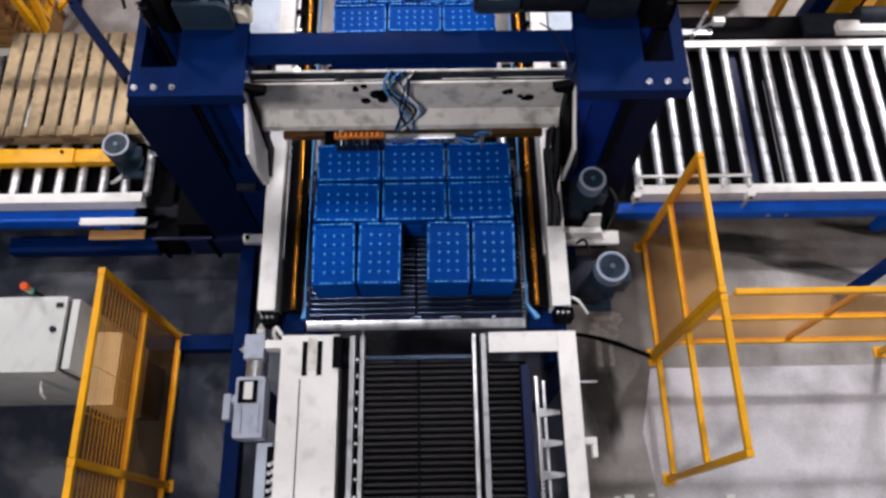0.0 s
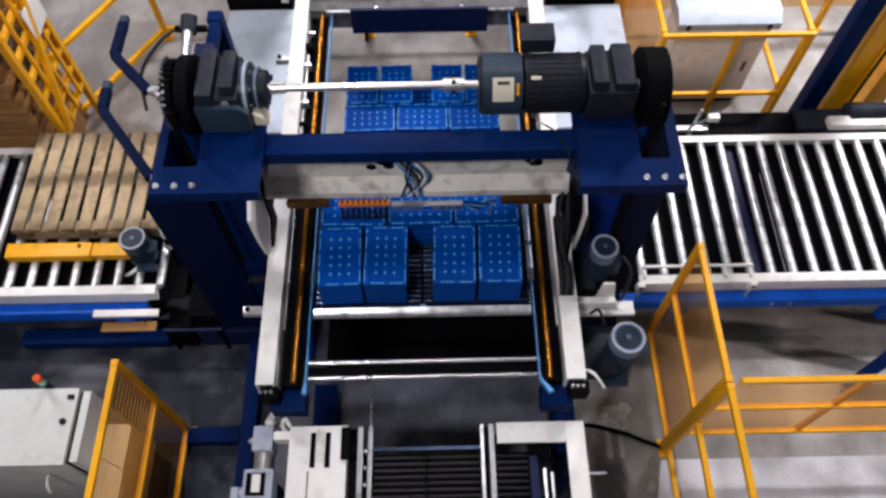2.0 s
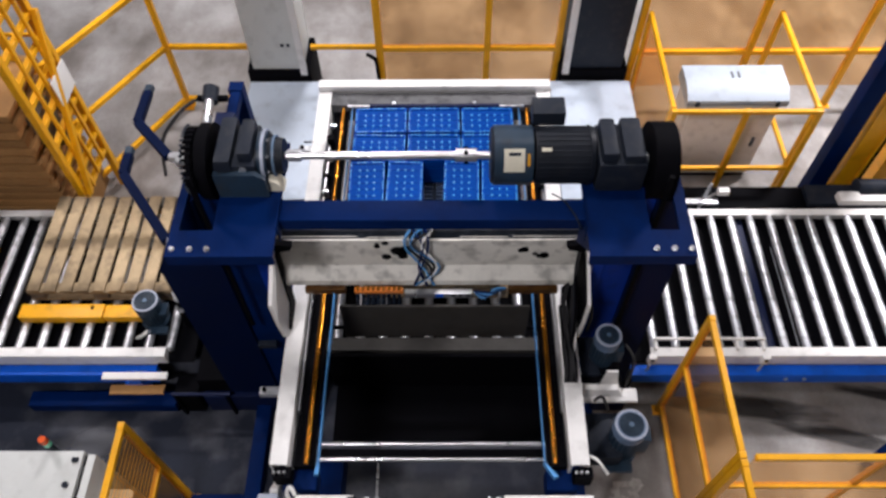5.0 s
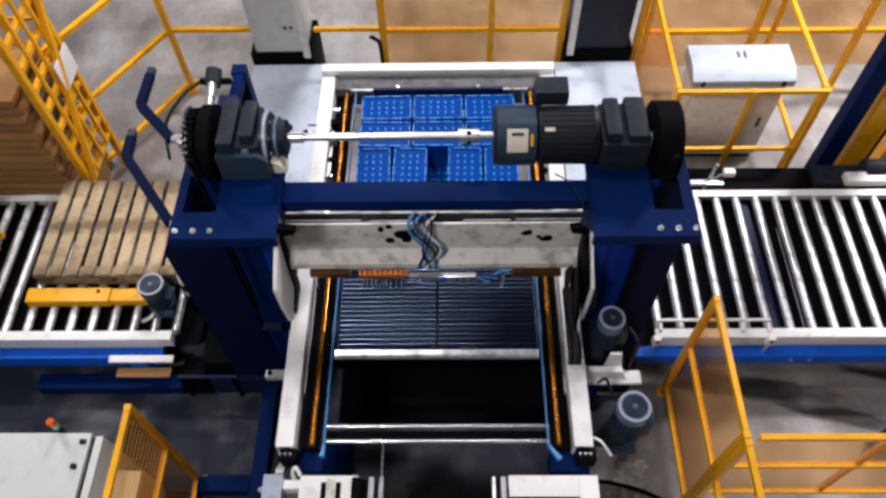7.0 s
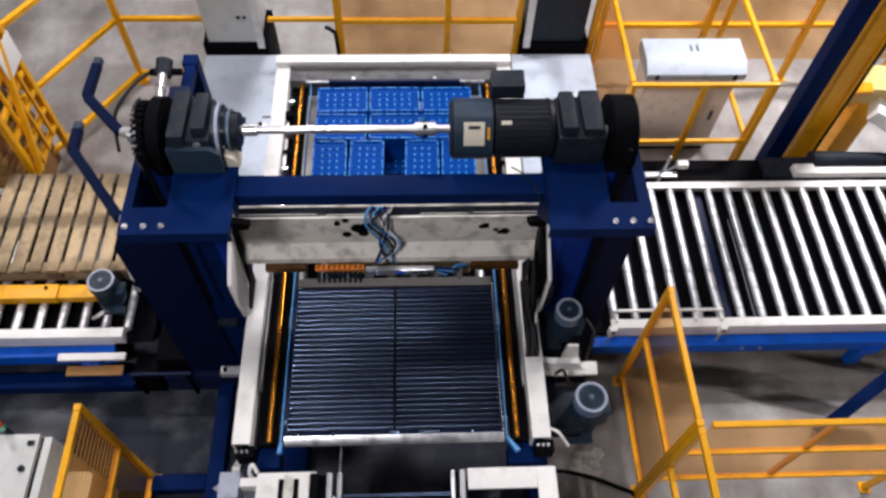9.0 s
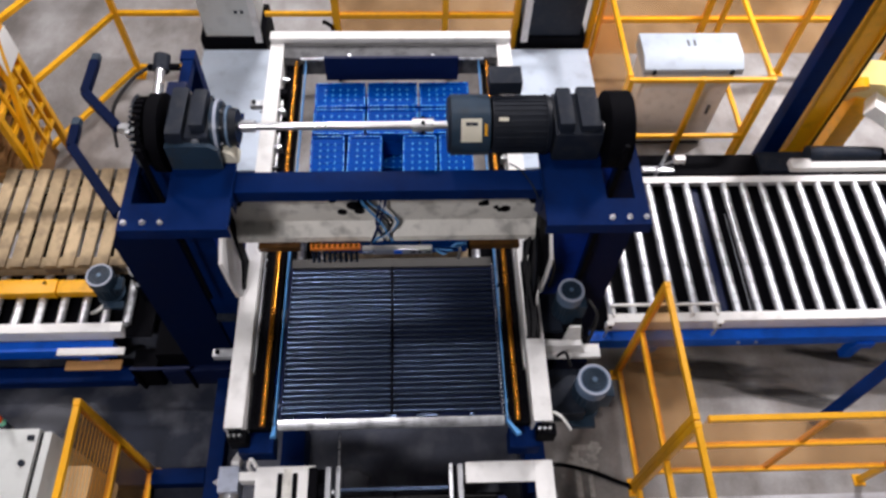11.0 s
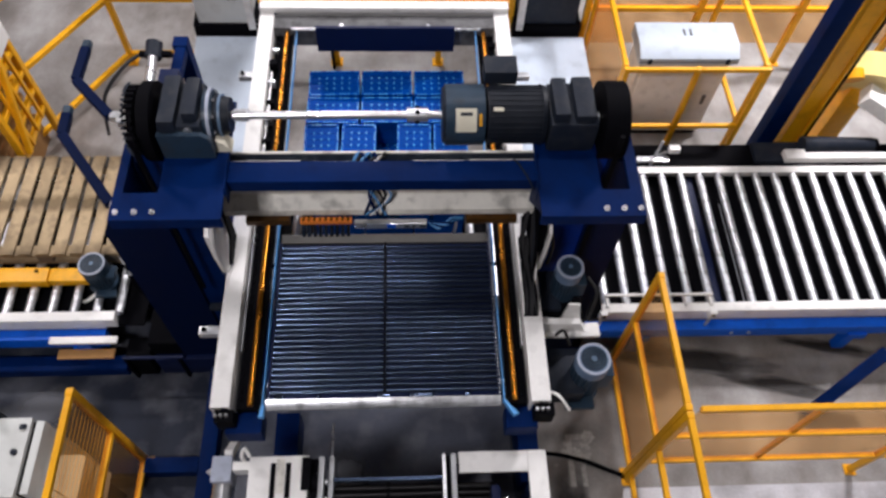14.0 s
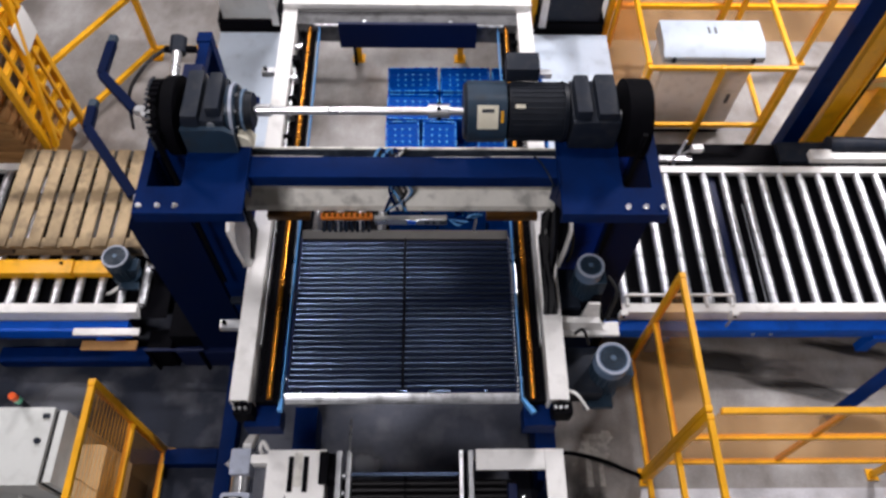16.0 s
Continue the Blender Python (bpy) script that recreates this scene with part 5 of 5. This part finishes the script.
def guard(posts, rails, label, w=0.045, mesh=None, pitch=0.04, brace=None, sheet=None, no_post=(), group="guard fences"):
    """Posts at plan points, rails at heights from post to post."""
    g = thing("guard_fence", label, "guard fence", (*posts[0], 0), group)
    zt = max(rails)
    for i, (x, y) in enumerate(posts):
        if i in no_post:
            continue
        part("post", box(B(), x - w / 2, x + w / 2, y - w / 2, y + w / 2, 0.01, zt + w / 2, 0.004), YELLOW, g)
        part("foot", box(B(), x - w, x + w, y - w, y + w, 0.0, 0.012), YELLOW, g)
    for p, q in zip(posts, posts[1:]):
        d = (Vector(q) - Vector(p)).normalized() * (w / 2 + 0.001)
        for z in rails:
            part("rail", bar(B(), (p[0] + d.x, p[1] + d.y, z), (q[0] - d.x, q[1] - d.y, z), w * 0.9), YELLOW, g)
        if mesh:
            mesh_panel(g, p, q, mesh[0], mesh[1], pitch, 0.0017, level=True)
        if sheet:
            bm = box(B(), min(p[0], q[0]) - 0.003 + abs(d.x), max(p[0], q[0]) + 0.003 - abs(d.x), min(p[1], q[1]) - 0.003 + abs(d.y), max(p[1], q[1]) + 0.003 - abs(d.y), *sheet)
            part("clear_panel", bm, AMBERSHEET, g, "clear amber plastic panel").visible_shadow = False
    if brace:
        for p, q in brace:
            part("stile", bar(B(), p, q, w * 0.8), YELLOW, g)
    return g


guard([(1.755, 2.45), (1.755, 1.515)], [1.60, 0.90, 0.14], "yellow tubular guard fence bay with a clear amber panel", sheet=(0.17, 1.57))
guard([(1.755, 1.463), (1.755, 0.54)], [1.60, 0.90, 0.14], "yellow tubular guard fence bay, open, standing on concrete")
guard([(1.81, 1.50), (3.60, 1.50), (5.40, 1.50)], [1.60, 1.05, 0.43], "yellow guard fence with clear amber panels, three rails high", sheet=(0.45, 1.57), no_post=(0,), brace=[((2.66, 1.515, 0.41), (2.66, 1.515, 1.585)), ((4.50, 1.515, 0.41), (4.50, 1.515, 1.585))])
guard([(-2.05, 1.695), (-2.05, 0.56), (-2.05, -0.6)], [1.60, 0.86, 0.12], "yellow guard panel with upright bars, standing on the dark floor", mesh=(0.88, 1.58), pitch=0.055, sheet=(0.145, 1.575))
guard([(-3.72, 4.70), (-2.92, 6.05), (-1.50, 6.05)], [1.58, 0.86, 0.13], "yellow guard fence across the corner behind the waiting pallet", w=0.055, no_post=(2,))
guard([(-1.46, 6.05), (-0.74, 6.05)], [1.58, 0.85], "yellow rear guard fence bay, open", w=0.05, no_post=(0,))
guard([(-0.72, 6.05), (0.38, 6.05), (1.11, 6.05)], [1.58, 0.83], "yellow rear guard fence with clear amber panels", w=0.06, sheet=(0.3, 1.55))
guard([(1.90, 6.05), (3.08, 6.05), (4.155, 6.05), (5.3, 6.05)], [1.58, 0.77], "yellow rear guard fence with clear amber panels", w=0.06, sheet=(0.3, 1.55))
guard([(1.955, 4.67), (2.595, 4.67), (3.225, 4.67)], [1.30, 0.55], "yellow low guard round the white cabinet")
guard([(1.955, 4.73), (1.955, 5.98)], [1.30, 0.12], "yellow side guard with a clear amber panel beside the cabinet", sheet=(0.14, 1.28))
guard([(3.225, 4.73), (3.225, 5.98)], [1.30, 0.55], "yellow side guard beside the white cabinet")

# yellow lattice magazine with pallets
mag = thing("pallet_magazine", "yellow lattice pallet magazine with a white notice", "pallet magazine", (-4.2, 4.6, 0))
for x, y in ((-3.40, 4.31), (-3.40, 4.96), (-3.75, 4.96), (-5.0, 4.31)):
    part("post", box(B(), x - 0.03, x + 0.03, y - 0.03, y + 0.03, 0, 3.0, 0.004), YELLOW, mag)
for k in range(11):
    z = 0.55 + k * 0.23
    part("rung", bar(B(), (-3.40, 4.341, z), (-3.40, 4.929, z), 0.048), YELLOW, mag)
    if k % 2 == 0:
        part("rung", bar(B(), (-3.431, 4.96, z), (-3.719, 4.96, z), 0.03), YELLOW, mag)
for k in range(1, 4):
    part("upright", box(B(), -3.382, -3.355, 4.31 + 0.165 * k - 0.015, 4.31 + 0.165 * k + 0.015, 0.55, 2.9), YELLOW, mag)
part("brace", bar(B(), (-3.335, 4.32, 0.62), (-3.335, 4.95, 2.2), 0.05), YELLOW, mag)
part("brace", bar(B(), (-3.335, 4.9, 2.4), (-3.335, 4.34, 2.8), 0.05), YELLOW, mag)
part("notice", box(B(), -3.325, -3.315, 4.62, 4.93, 1.42, 1.70, 0.002), PAPER, mag, "white notice")
part("drive", cyl(B(), (-3.62, 4.6, 1.10), (-3.40, 4.62, 1.10), 0.09, seg=14), OLDPINE, mag)
part("drive", box(B(), -3.66, -3.50, 4.45, 4.75, 1.15, 1.45, 0.02), OLDPINE, mag)
for k in range(14):
    part("stacked_board", box(B(), -5.3, -3.56 - 0.02 * (k % 3), 4.27, 5.0, 0.30 + k * 0.10, 0.375 + k * 0.10, 0.008), CARD, mag, "brown stacked pallet edge")
part("base", box(B(), -5.3, -3.56, 4.30, 5.0, 0, 0.295, 0.01), CARD, mag)
flap = thing("magazine_arm", "yellow upright arm over the conveyor edge", "arm", (-4.0, 3.3, 0.6))
bm = B()
for k in range(5):
    bar(bm, (-3.98, 3.1 + 0.14 * k, 0.62), (-3.98, 3.1 + 0.14 * k, 1.15), 0.04)
bar(bm, (-3.98, 3.05, 1.15), (-3.98, 3.75, 1.15), 0.05)
part("lattice", bm, YELLOW, flap)

# ---- rear machines ----
for xa, xb in ((-2.09, -1.22), (1.04, 1.87)):
    pl = thing("machine_plinth", "pale blue-white sheet steel plinth behind the conveyor", "plinth", ((xa + xb) / 2, 5.1, 0), "rear plinths")
    part("top_sheet", box(B(), xa, xb, 4.30, 5.86, 0.535, 0.55, 0.004), PALE, pl)
    part("side_sheet", box(B(), xa + 0.02, xb - 0.02, 4.32, 5.84, 0.0, 0.535), PALE, pl)
    for k, (x, y) in enumerate(((xa + 0.15, 4.95), (xb - 0.22, 5.0), (xa + 0.3, 4.6))):
        part("lifting_hole", box(B(), x, x + 0.10, y, y + 0.022, 0.5505, 0.553), DARKGREY, pl)
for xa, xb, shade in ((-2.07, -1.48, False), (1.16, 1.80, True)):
    rc = thing("machine_column", "tall white machine column on a black base", "machine column", ((xa + xb) / 2, 6.2, 0), "rear columns")
    part("plinth", box(B(), xa - 0.03, xb + 0.03, 5.885, 6.4, 0.0, 0.68, 0.01), BLACK, rc)
    # the right column's shade is put into its colour as a dark grey body
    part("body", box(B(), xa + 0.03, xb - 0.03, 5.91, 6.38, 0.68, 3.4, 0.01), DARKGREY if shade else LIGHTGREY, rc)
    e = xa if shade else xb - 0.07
    part("edge_post", box(B(), e, e + 0.07, 5.88, 5.908, 0.62, 3.4, 0.004), WHITE, rc)
    if not shade:
        for k in range(2):
            part("plug", box(B(), xb - 0.22 + 0.06 * k, xb - 0.19 + 0.06 * k, 5.90, 5.91, 0.98, 1.01), DARKGREY, rc)
cab = thing("control_cabinet", "white steel control cabinet with a sloping lid", "cabinet", (2.55, 5.1, 0))
part("body", box(B(), 2.20, 3.06, 5.02, 5.33, 0.06, 1.06, 0.012), WHITE, cab)
part("lid", prism(B(), [(4.97, 1.06), (4.97, 1.13), (5.09, 1.20), (5.37, 1.20), (5.37, 1.06)], "x", 2.17, 3.10), PALE, cab, "pale sloping lid")
part("lid_seam", box(B(), 2.175, 3.095, 4.966, 4.9695, 1.085, 1.092), DULLSTEEL, cab)
part("door", box(B(), 2.24, 3.02, 5.004, 5.019, 0.12, 1.03, 0.005), WHITE, cab)
part("door_handle", box(B(), 2.93, 2.96, 4.985, 5.003, 0.50, 0.62, 0.004), DULLSTEEL, cab)
part("plinth", box(B(), 2.22, 3.04, 5.04, 5.31, 0.0, 0.06), BLACK, cab)
for x in (2.25, 2.98):
    part("latch", box(B(), x, x + 0.035, 4.955, 4.9695, 1.07, 1.13, 0.003), DARKGREY, cab)
for x in (2.60, 2.66):
    part("lifting_lug", box(B(), x, x + 0.02, 5.20, 5.28, 1.2005, 1.206), DULLSTEEL, cab)
mast = thing("lift_mast", "dark blue and yellow upright masts with a chain", "mast", (3.7, 4.75, 0))
part("blue_mast", box(B(), 3.51, 3.68, 4.66, 4.80, 0, 4.2, 0.008), NAVY, mast, "navy mast")
ym = part("yellow_mast", box(B(), 3.76, 3.92, 4.68, 4.80, 0.14, 4.2, 0.01), YELLOW, mast, "yellow mast")
bm = B()
for k in range(110):
    box(bm, 3.95, 3.98, 4.66, 4.69, 0.2 + k * 0.034, 0.222 + k * 0.034)
part("chain", bm, BLACK, ym, kind="stuff")
part("chain_rail", box(B(), 3.925, 3.945, 4.66, 4.72, 0.1, 4.2), YELLOW, ym)
part("foot", box(B(), 3.70, 4.15, 4.52, 4.9, 0.0, 0.14, 0.02), BLACK, mast)
wr = thing("wrapper_arm", "pale yellow rounded machine arm with hoses", "machine", (4.5, 4.7, 0))
part("housing", cyl(B(), (4.32, 4.82, 0.95), (4.36, 5.02, 1.05), 0.27, seg=28), PALEYELLOW, wr)
part("arm", bar(B(), (4.25, 4.66, 1.0), (4.95, 4.36, 0.72), 0.20, 0.14), WHITE, wr)
part("cap", cyl(B(), (4.12, 4.74, 1.10), (4.12, 4.82, 1.14), 0.09, seg=18), YELLOW, wr)
part("column", box(B(), 4.26, 4.48, 4.86, 5.04, 0, 0.85, 0.01), YELLOW, wr)
for k in range(4):
    part("hose", hose(B(), [(4.6, 4.55, 0.75), (4.7 + 0.04 * k, 4.35, 0.85 - 0.05 * k), (4.55 + 0.05 * k, 4.28, 0.68), (4.75, 4.3, 0.6)], 0.014), (SKYBLUE, BLUE, WHITE, RUBBER)[k], wr)
pipe = thing("cable_drum", "dark rounded cable cover lying behind the conveyor rail", "cable cover", (4.0, 4.36, 0.5))
part("cover", cyl(B(), (3.74, 4.37, 0.62), (4.42, 4.37, 0.62), 0.085, 0.07, seg=18), DARKGREY, pipe)
part("cap", cyl(B(), (4.42, 4.37, 0.62), (4.46, 4.37, 0.62), 0.06, seg=18), BLACK, pipe)
part("saddle", box(B(), 3.9, 4.2, 4.31, 4.43, 0.502, 0.56, 0.006), BLACK, pipe)
post = single("blue_post", bar(B(), (3.35, 1.95, 0.02), (3.9, 2.3, 0.55), 0.10), NAVY, "navy diagonal floor strut by the guard fence", "strut")
single("cable_drop", hose(B(), [(-0.86, 5.99, 0.80), (-0.80, 5.97, 0.78), (-0.76, 5.96, 0.68), (-0.75, 5.96, 0.0)], 0.02), BLACK, "black cable drop on the rear fence", "cable")

# ---- operator cabinet on the dark floor ----
oc = thing("switch_cabinet", "light grey switch cabinet with a signal beacon on top", "cabinet", (-2.9, 1.4, 0))
part("body", box(B(), -3.5, -2.44, 1.17, 1.68, 0.08, 1.20, 0.012), LIGHTGREY, oc)
part("door", box(B(), -2.438, -2.415, 1.19, 1.66, 0.12, 1.17, 0.004), BLACK, oc)
part("door_skin", box(B(), -2.413, -2.36, 1.19, 1.66, 0.12, 1.19, 0.008), LIGHTGREY, oc)
part("plinth", box(B(), -3.45, -2.5, 1.2, 1.65, 0.004, 0.08), BLACK, oc)
part("knob", cyl(B(), (-2.50, 1.45, 1.20), (-2.50, 1.45, 1.22), 0.02, seg=12), DARKGREY, oc)
part("knob", box(B(), -2.50, -2.46, 1.60, 1.63, 1.20, 1.22, 0.004), DARKGREY, oc)
part("cable", hose(B(), [(-2.62, 1.15, 1.0), (-2.60, 1.08, 1.02), (-2.60, 1.05, 0.95)], 0.01), WHITE, oc)
bc = part("beacon_stem", cyl(B(), (-2.66, 1.70, 1.1), (-2.66, 1.70, 1.26), 0.02, seg=14), DARKGREY, oc)
part("green_lens", cyl(B(), (-2.66, 1.70, 1.26), (-2.66, 1.70, 1.31), 0.024, seg=14), GREENGLASS, bc)
part("red_lens", cyl(B(), (-2.66, 1.70, 1.31), (-2.66, 1.70, 1.36), 0.025, seg=14), REDGLASS, bc)
# light grey box; its stand is added
bx = thing("cardboard_box", "plain light grey box on a stand behind the guard", "box", (-2.2, 1.2, 0))
part("box", box(B(), -2.33, -2.15, 1.0, 1.5, 0.45, 0.95, 0.006), LIGHTGREY, bx)
part("stand", box(B(), -2.31, -2.17, 1.05, 1.45, 0.004, 0.45), DARKGREY, bx)

# dirt and painted conveyor shadow on the floor
def stain_material(color):
    """A tone that thins out towards an uneven edge."""
    m = bpy.data.materials.new("floor_dirt")
    m.use_nodes = True
    nt = m.node_tree
    n, l = nt.nodes, nt.links
    b = n["Principled BSDF"]
    b.inputs["Base Color"].default_value = (*color, 1)
    b.inputs["Roughness"].default_value = 0.6
    tc, ln, nz, ad, rp, oi = n.new("ShaderNodeTexCoord"), n.new("ShaderNodeVectorMath"), n.new("ShaderNodeTexNoise"), n.new("ShaderNodeMath"), n.new("ShaderNodeValToRGB"), n.new("ShaderNodeObjectInfo")
    off = n.new("ShaderNodeVectorMath")
    off.operation = "ADD"
    l.new(tc.outputs["Object"], off.inputs[0])
    l.new(oi.outputs["Location"], off.inputs[1])
    ln.operation, ad.operation = "LENGTH", "MULTIPLY_ADD"
    nz.inputs["Scale"].default_value, nz.inputs["Detail"].default_value = 2.6, 7
    l.new(tc.outputs["Object"], ln.inputs[0])
    l.new(off.outputs[0], nz.inputs["Vector"])
    ad.inputs[1].default_value = 0.75
    l.new(nz.outputs[0], ad.inputs[0])
    l.new(ln.outputs["Value"], ad.inputs[2])
    e = rp.color_ramp.elements
    e[0].position, e[0].color = 0.58, (0.95, 0.95, 0.95, 1)
    e[1].position, e[1].color = 1.18, (0, 0, 0, 1)
    l.new(ad.outputs[0], rp.inputs[0])
    l.new(rp.outputs[0], b.inputs["Alpha"])
    return m


OIL_SHADOW = stain_material((0.022, 0.018, 0.016))
CHALK = stain_material((0.13, 0.135, 0.155))


def stain(x, y, rx, ry, turn, z, material, label):
    bm = B()
    bmesh.ops.create_grid(bm, x_segments=2, y_segments=2, size=1)
    ob = single("floor_stain", bm, material, label, "stain", "structure")
    ob.matrix_world = pose(x, y, z, 0, 0, turn) @ Matrix.Diagonal((rx, ry, 1, 1))


# these four dark bands paint the conveyor's cast shadow, with some oil
stain(2.62, 2.47, 0.95, 0.22, -8, 0.0042, OIL_SHADOW, "painted conveyor shadow mixed with oil on the concrete")
stain(3.25, 2.22, 0.95, 0.13, -12, 0.0046, OIL_SHADOW, "curved dark band of painted conveyor shadow on the concrete")
stain(2.15, 2.52, 0.55, 0.22, 0, 0.0078, OIL_SHADOW, "painted conveyor shadow mixed with oil on the concrete")
stain(3.75, 2.58, 0.75, 0.12, -10, 0.0050, OIL_SHADOW, "painted shadow band along the conveyor on the concrete")
stain(1.30, 1.15, 0.30, 0.75, 0, 0.0054, OIL_SHADOW, "brown grime on the floor beside the infeed")
stain(1.45, 2.25, 0.30, 0.35, 0, 0.0058, OIL_SHADOW, "dark patch on the floor below the lift motors")
stain(-3.0, 2.15, 0.75, 0.35, 10, 0.0062, CHALK, "pale scuffs on the dark floor")
stain(-1.72, 0.75, 0.35, 0.65, 20, 0.0066, CHALK, "pale wiped smear on the dark floor")
stain(-2.9, 0.6, 0.7, 0.35, -15, 0.0070, CHALK, "pale scuffs on the dark floor")
stain(-0.45, 1.55, 0.28, 0.42, 25, 0.0074, CHALK, "pale smear on the floor below the lift")
lead = single("floor_cable", hose(B(), [(1.02, 1.69, 0.02), (1.15, 1.685, 0.02), (1.27, 1.665, 0.02), (1.45, 1.615, 0.02), (1.62, 1.54, 0.02), (1.72, 1.50, 0.02)], 0.018), BLACK, "black cable lying on the concrete by the fence foot", "cable")
bm = B()
box(bm, 1.30, 1.53, 1.80, 1.845, 0.006, 0.0075)
box(bm, 1.30, 1.345, 1.42, 1.80, 0.006, 0.0075)
box(bm, 1.40, 1.44, 1.42, 1.62, 0.006, 0.0075)
single("floor_marking", bm, MARKPAINT, "worn pale painted corner mark on the concrete", "marking", kind="structure")

# loose items on the right-hand floor
rng = random.Random(21)
debris = B()
for k in range(26):
    x, y = rng.uniform(1.2, 2.2), rng.uniform(0.15, 0.42)
    s = rng.uniform(0.01, 0.04)
    box(debris, x, x + s * 2, y, y + s, 0, s * 0.6)
single("floor_litter", debris, LIGHTGREY, "small pale scraps on the concrete floor", "litter", kind="stuff")
bm = B()
for k in range(26):
    x, y = (rng.uniform(1.29, 1.54), rng.uniform(1.62, 1.84)) if k < 16 else (1.22 + rng.gauss(0, 0.05), rng.uniform(0.7, 1.75))
    r = rng.uniform(0.02, 0.055) if k < 16 else rng.uniform(0.008, 0.022)
    ring = [(x + r * rng.uniform(0.5, 1.3) * math.cos(q * math.pi / 6), y + r * rng.uniform(0.4, 1.2) * math.sin(q * math.pi / 6)) for q in range(12)]
    z = 0.0008 + 0.0001 * k
    bm.faces.new([bm.verts.new((u, v, z)) for u, v in ring])
single("floor_marking", bm, MARKPAINT, "worn flaking pale floor marking", "marking", kind="structure")


# ---- what moves ----
LIFT = [(0, -0.045), (0.5, 0.10), (1.0, 0.197), (1.5, 0.256), (2.0, 0.258), (2.5, 0.258), (3.0, 0.26), (3.5, 0.255), (4.0, 0.168), (4.5, 0.09), (5.0, 0.02), (5.4, 0.002), (6.0, 0.0), (9.2, 0.0), (9.8, 0.02), (10.4, 0.10), (11.0, 0.19), (11.5, 0.242), (12.0, 0.277), (12.5, 0.319), (13.0, 0.343), (13.5, 0.365), (16.0, 0.365)]
SLIDE = [(0, 0), (1.1, 0), (1.5, 0.15), (2.0, 0.426), (2.5, 0.76), (3.0, 1.12), (3.5, 1.39), (4.0, 1.44), (4.5, 1.44), (4.9, 1.60), (5.3, SHIFT), (5.5, 1.72), (6.0, 1.36), (6.5, 0.97), (6.8, 0.745), (7.0, 0.59), (7.5, 0.28), (7.8, 0.06), (8.0, 0.0), (16.0, 0)]
# the deck first reaches out to the infeed, then draws back under the crates
DECK = [(0, -0.115), (0.5, -0.105), (1.0, -0.07), (1.2, 0.0)] + [r for r in SLIDE if r[0] >= 1.5]
LEAVE = [(0, 0), (14.2, 0), (14.6, 0.01), (15.0, 0.07), (15.5, 0.235), (16.0, 0.43)]


def between(rows, t):
    for (a, u), (b, v) in zip(rows, rows[1:]):
        if a <= t <= b:
            return u + (v - u) * (t - a) / (b - a)
    return rows[-1][1]


def motions():
    walk(carriage, [(t, pose(XC, 3.0, 1.6 + dz)) for t, dz in LIFT])
    walk(deck, [(t, pose(0, dy, 0)) for t, dy in DECK])
    top = STACK_Z + 3 * (CH + 0.003)
    for c, (x, y, z, r) in load:
        rows = []
        for t in (0, 0.5, 1.0, 1.1, 1.5, 2.0, 2.5, 3.0, 3.5, 4.0, 4.5, 4.9, 5.3):
            rows.append((t, pose(x, y + between(SLIDE, t), 1.699 + between(LIFT, t), 0, 0, r)))
        drop = 5.55 + 0.9 * (2.4 - y)
        rows.append((drop - 0.12, pose(x, y + SHIFT, 1.699, 0, 0, r)))
        rows.append((drop, pose(x, y + SHIFT, top, 0, 0, r)))
        for t, dx in LEAVE[1:]:
            rows.append((t, pose(x + dx, y + SHIFT, top, 0, 0, r)))
        walk(c, rows)
    for c, (x, y, z, r) in stack:
        walk(c, [(t, pose(x + dx, y, z, 0, 0, r)) for t, dx in LEAVE])
    walk(stack_pallet, [(t, pose(XC + dx, 3.70, RT)) for t, dx in LEAVE])


motions()
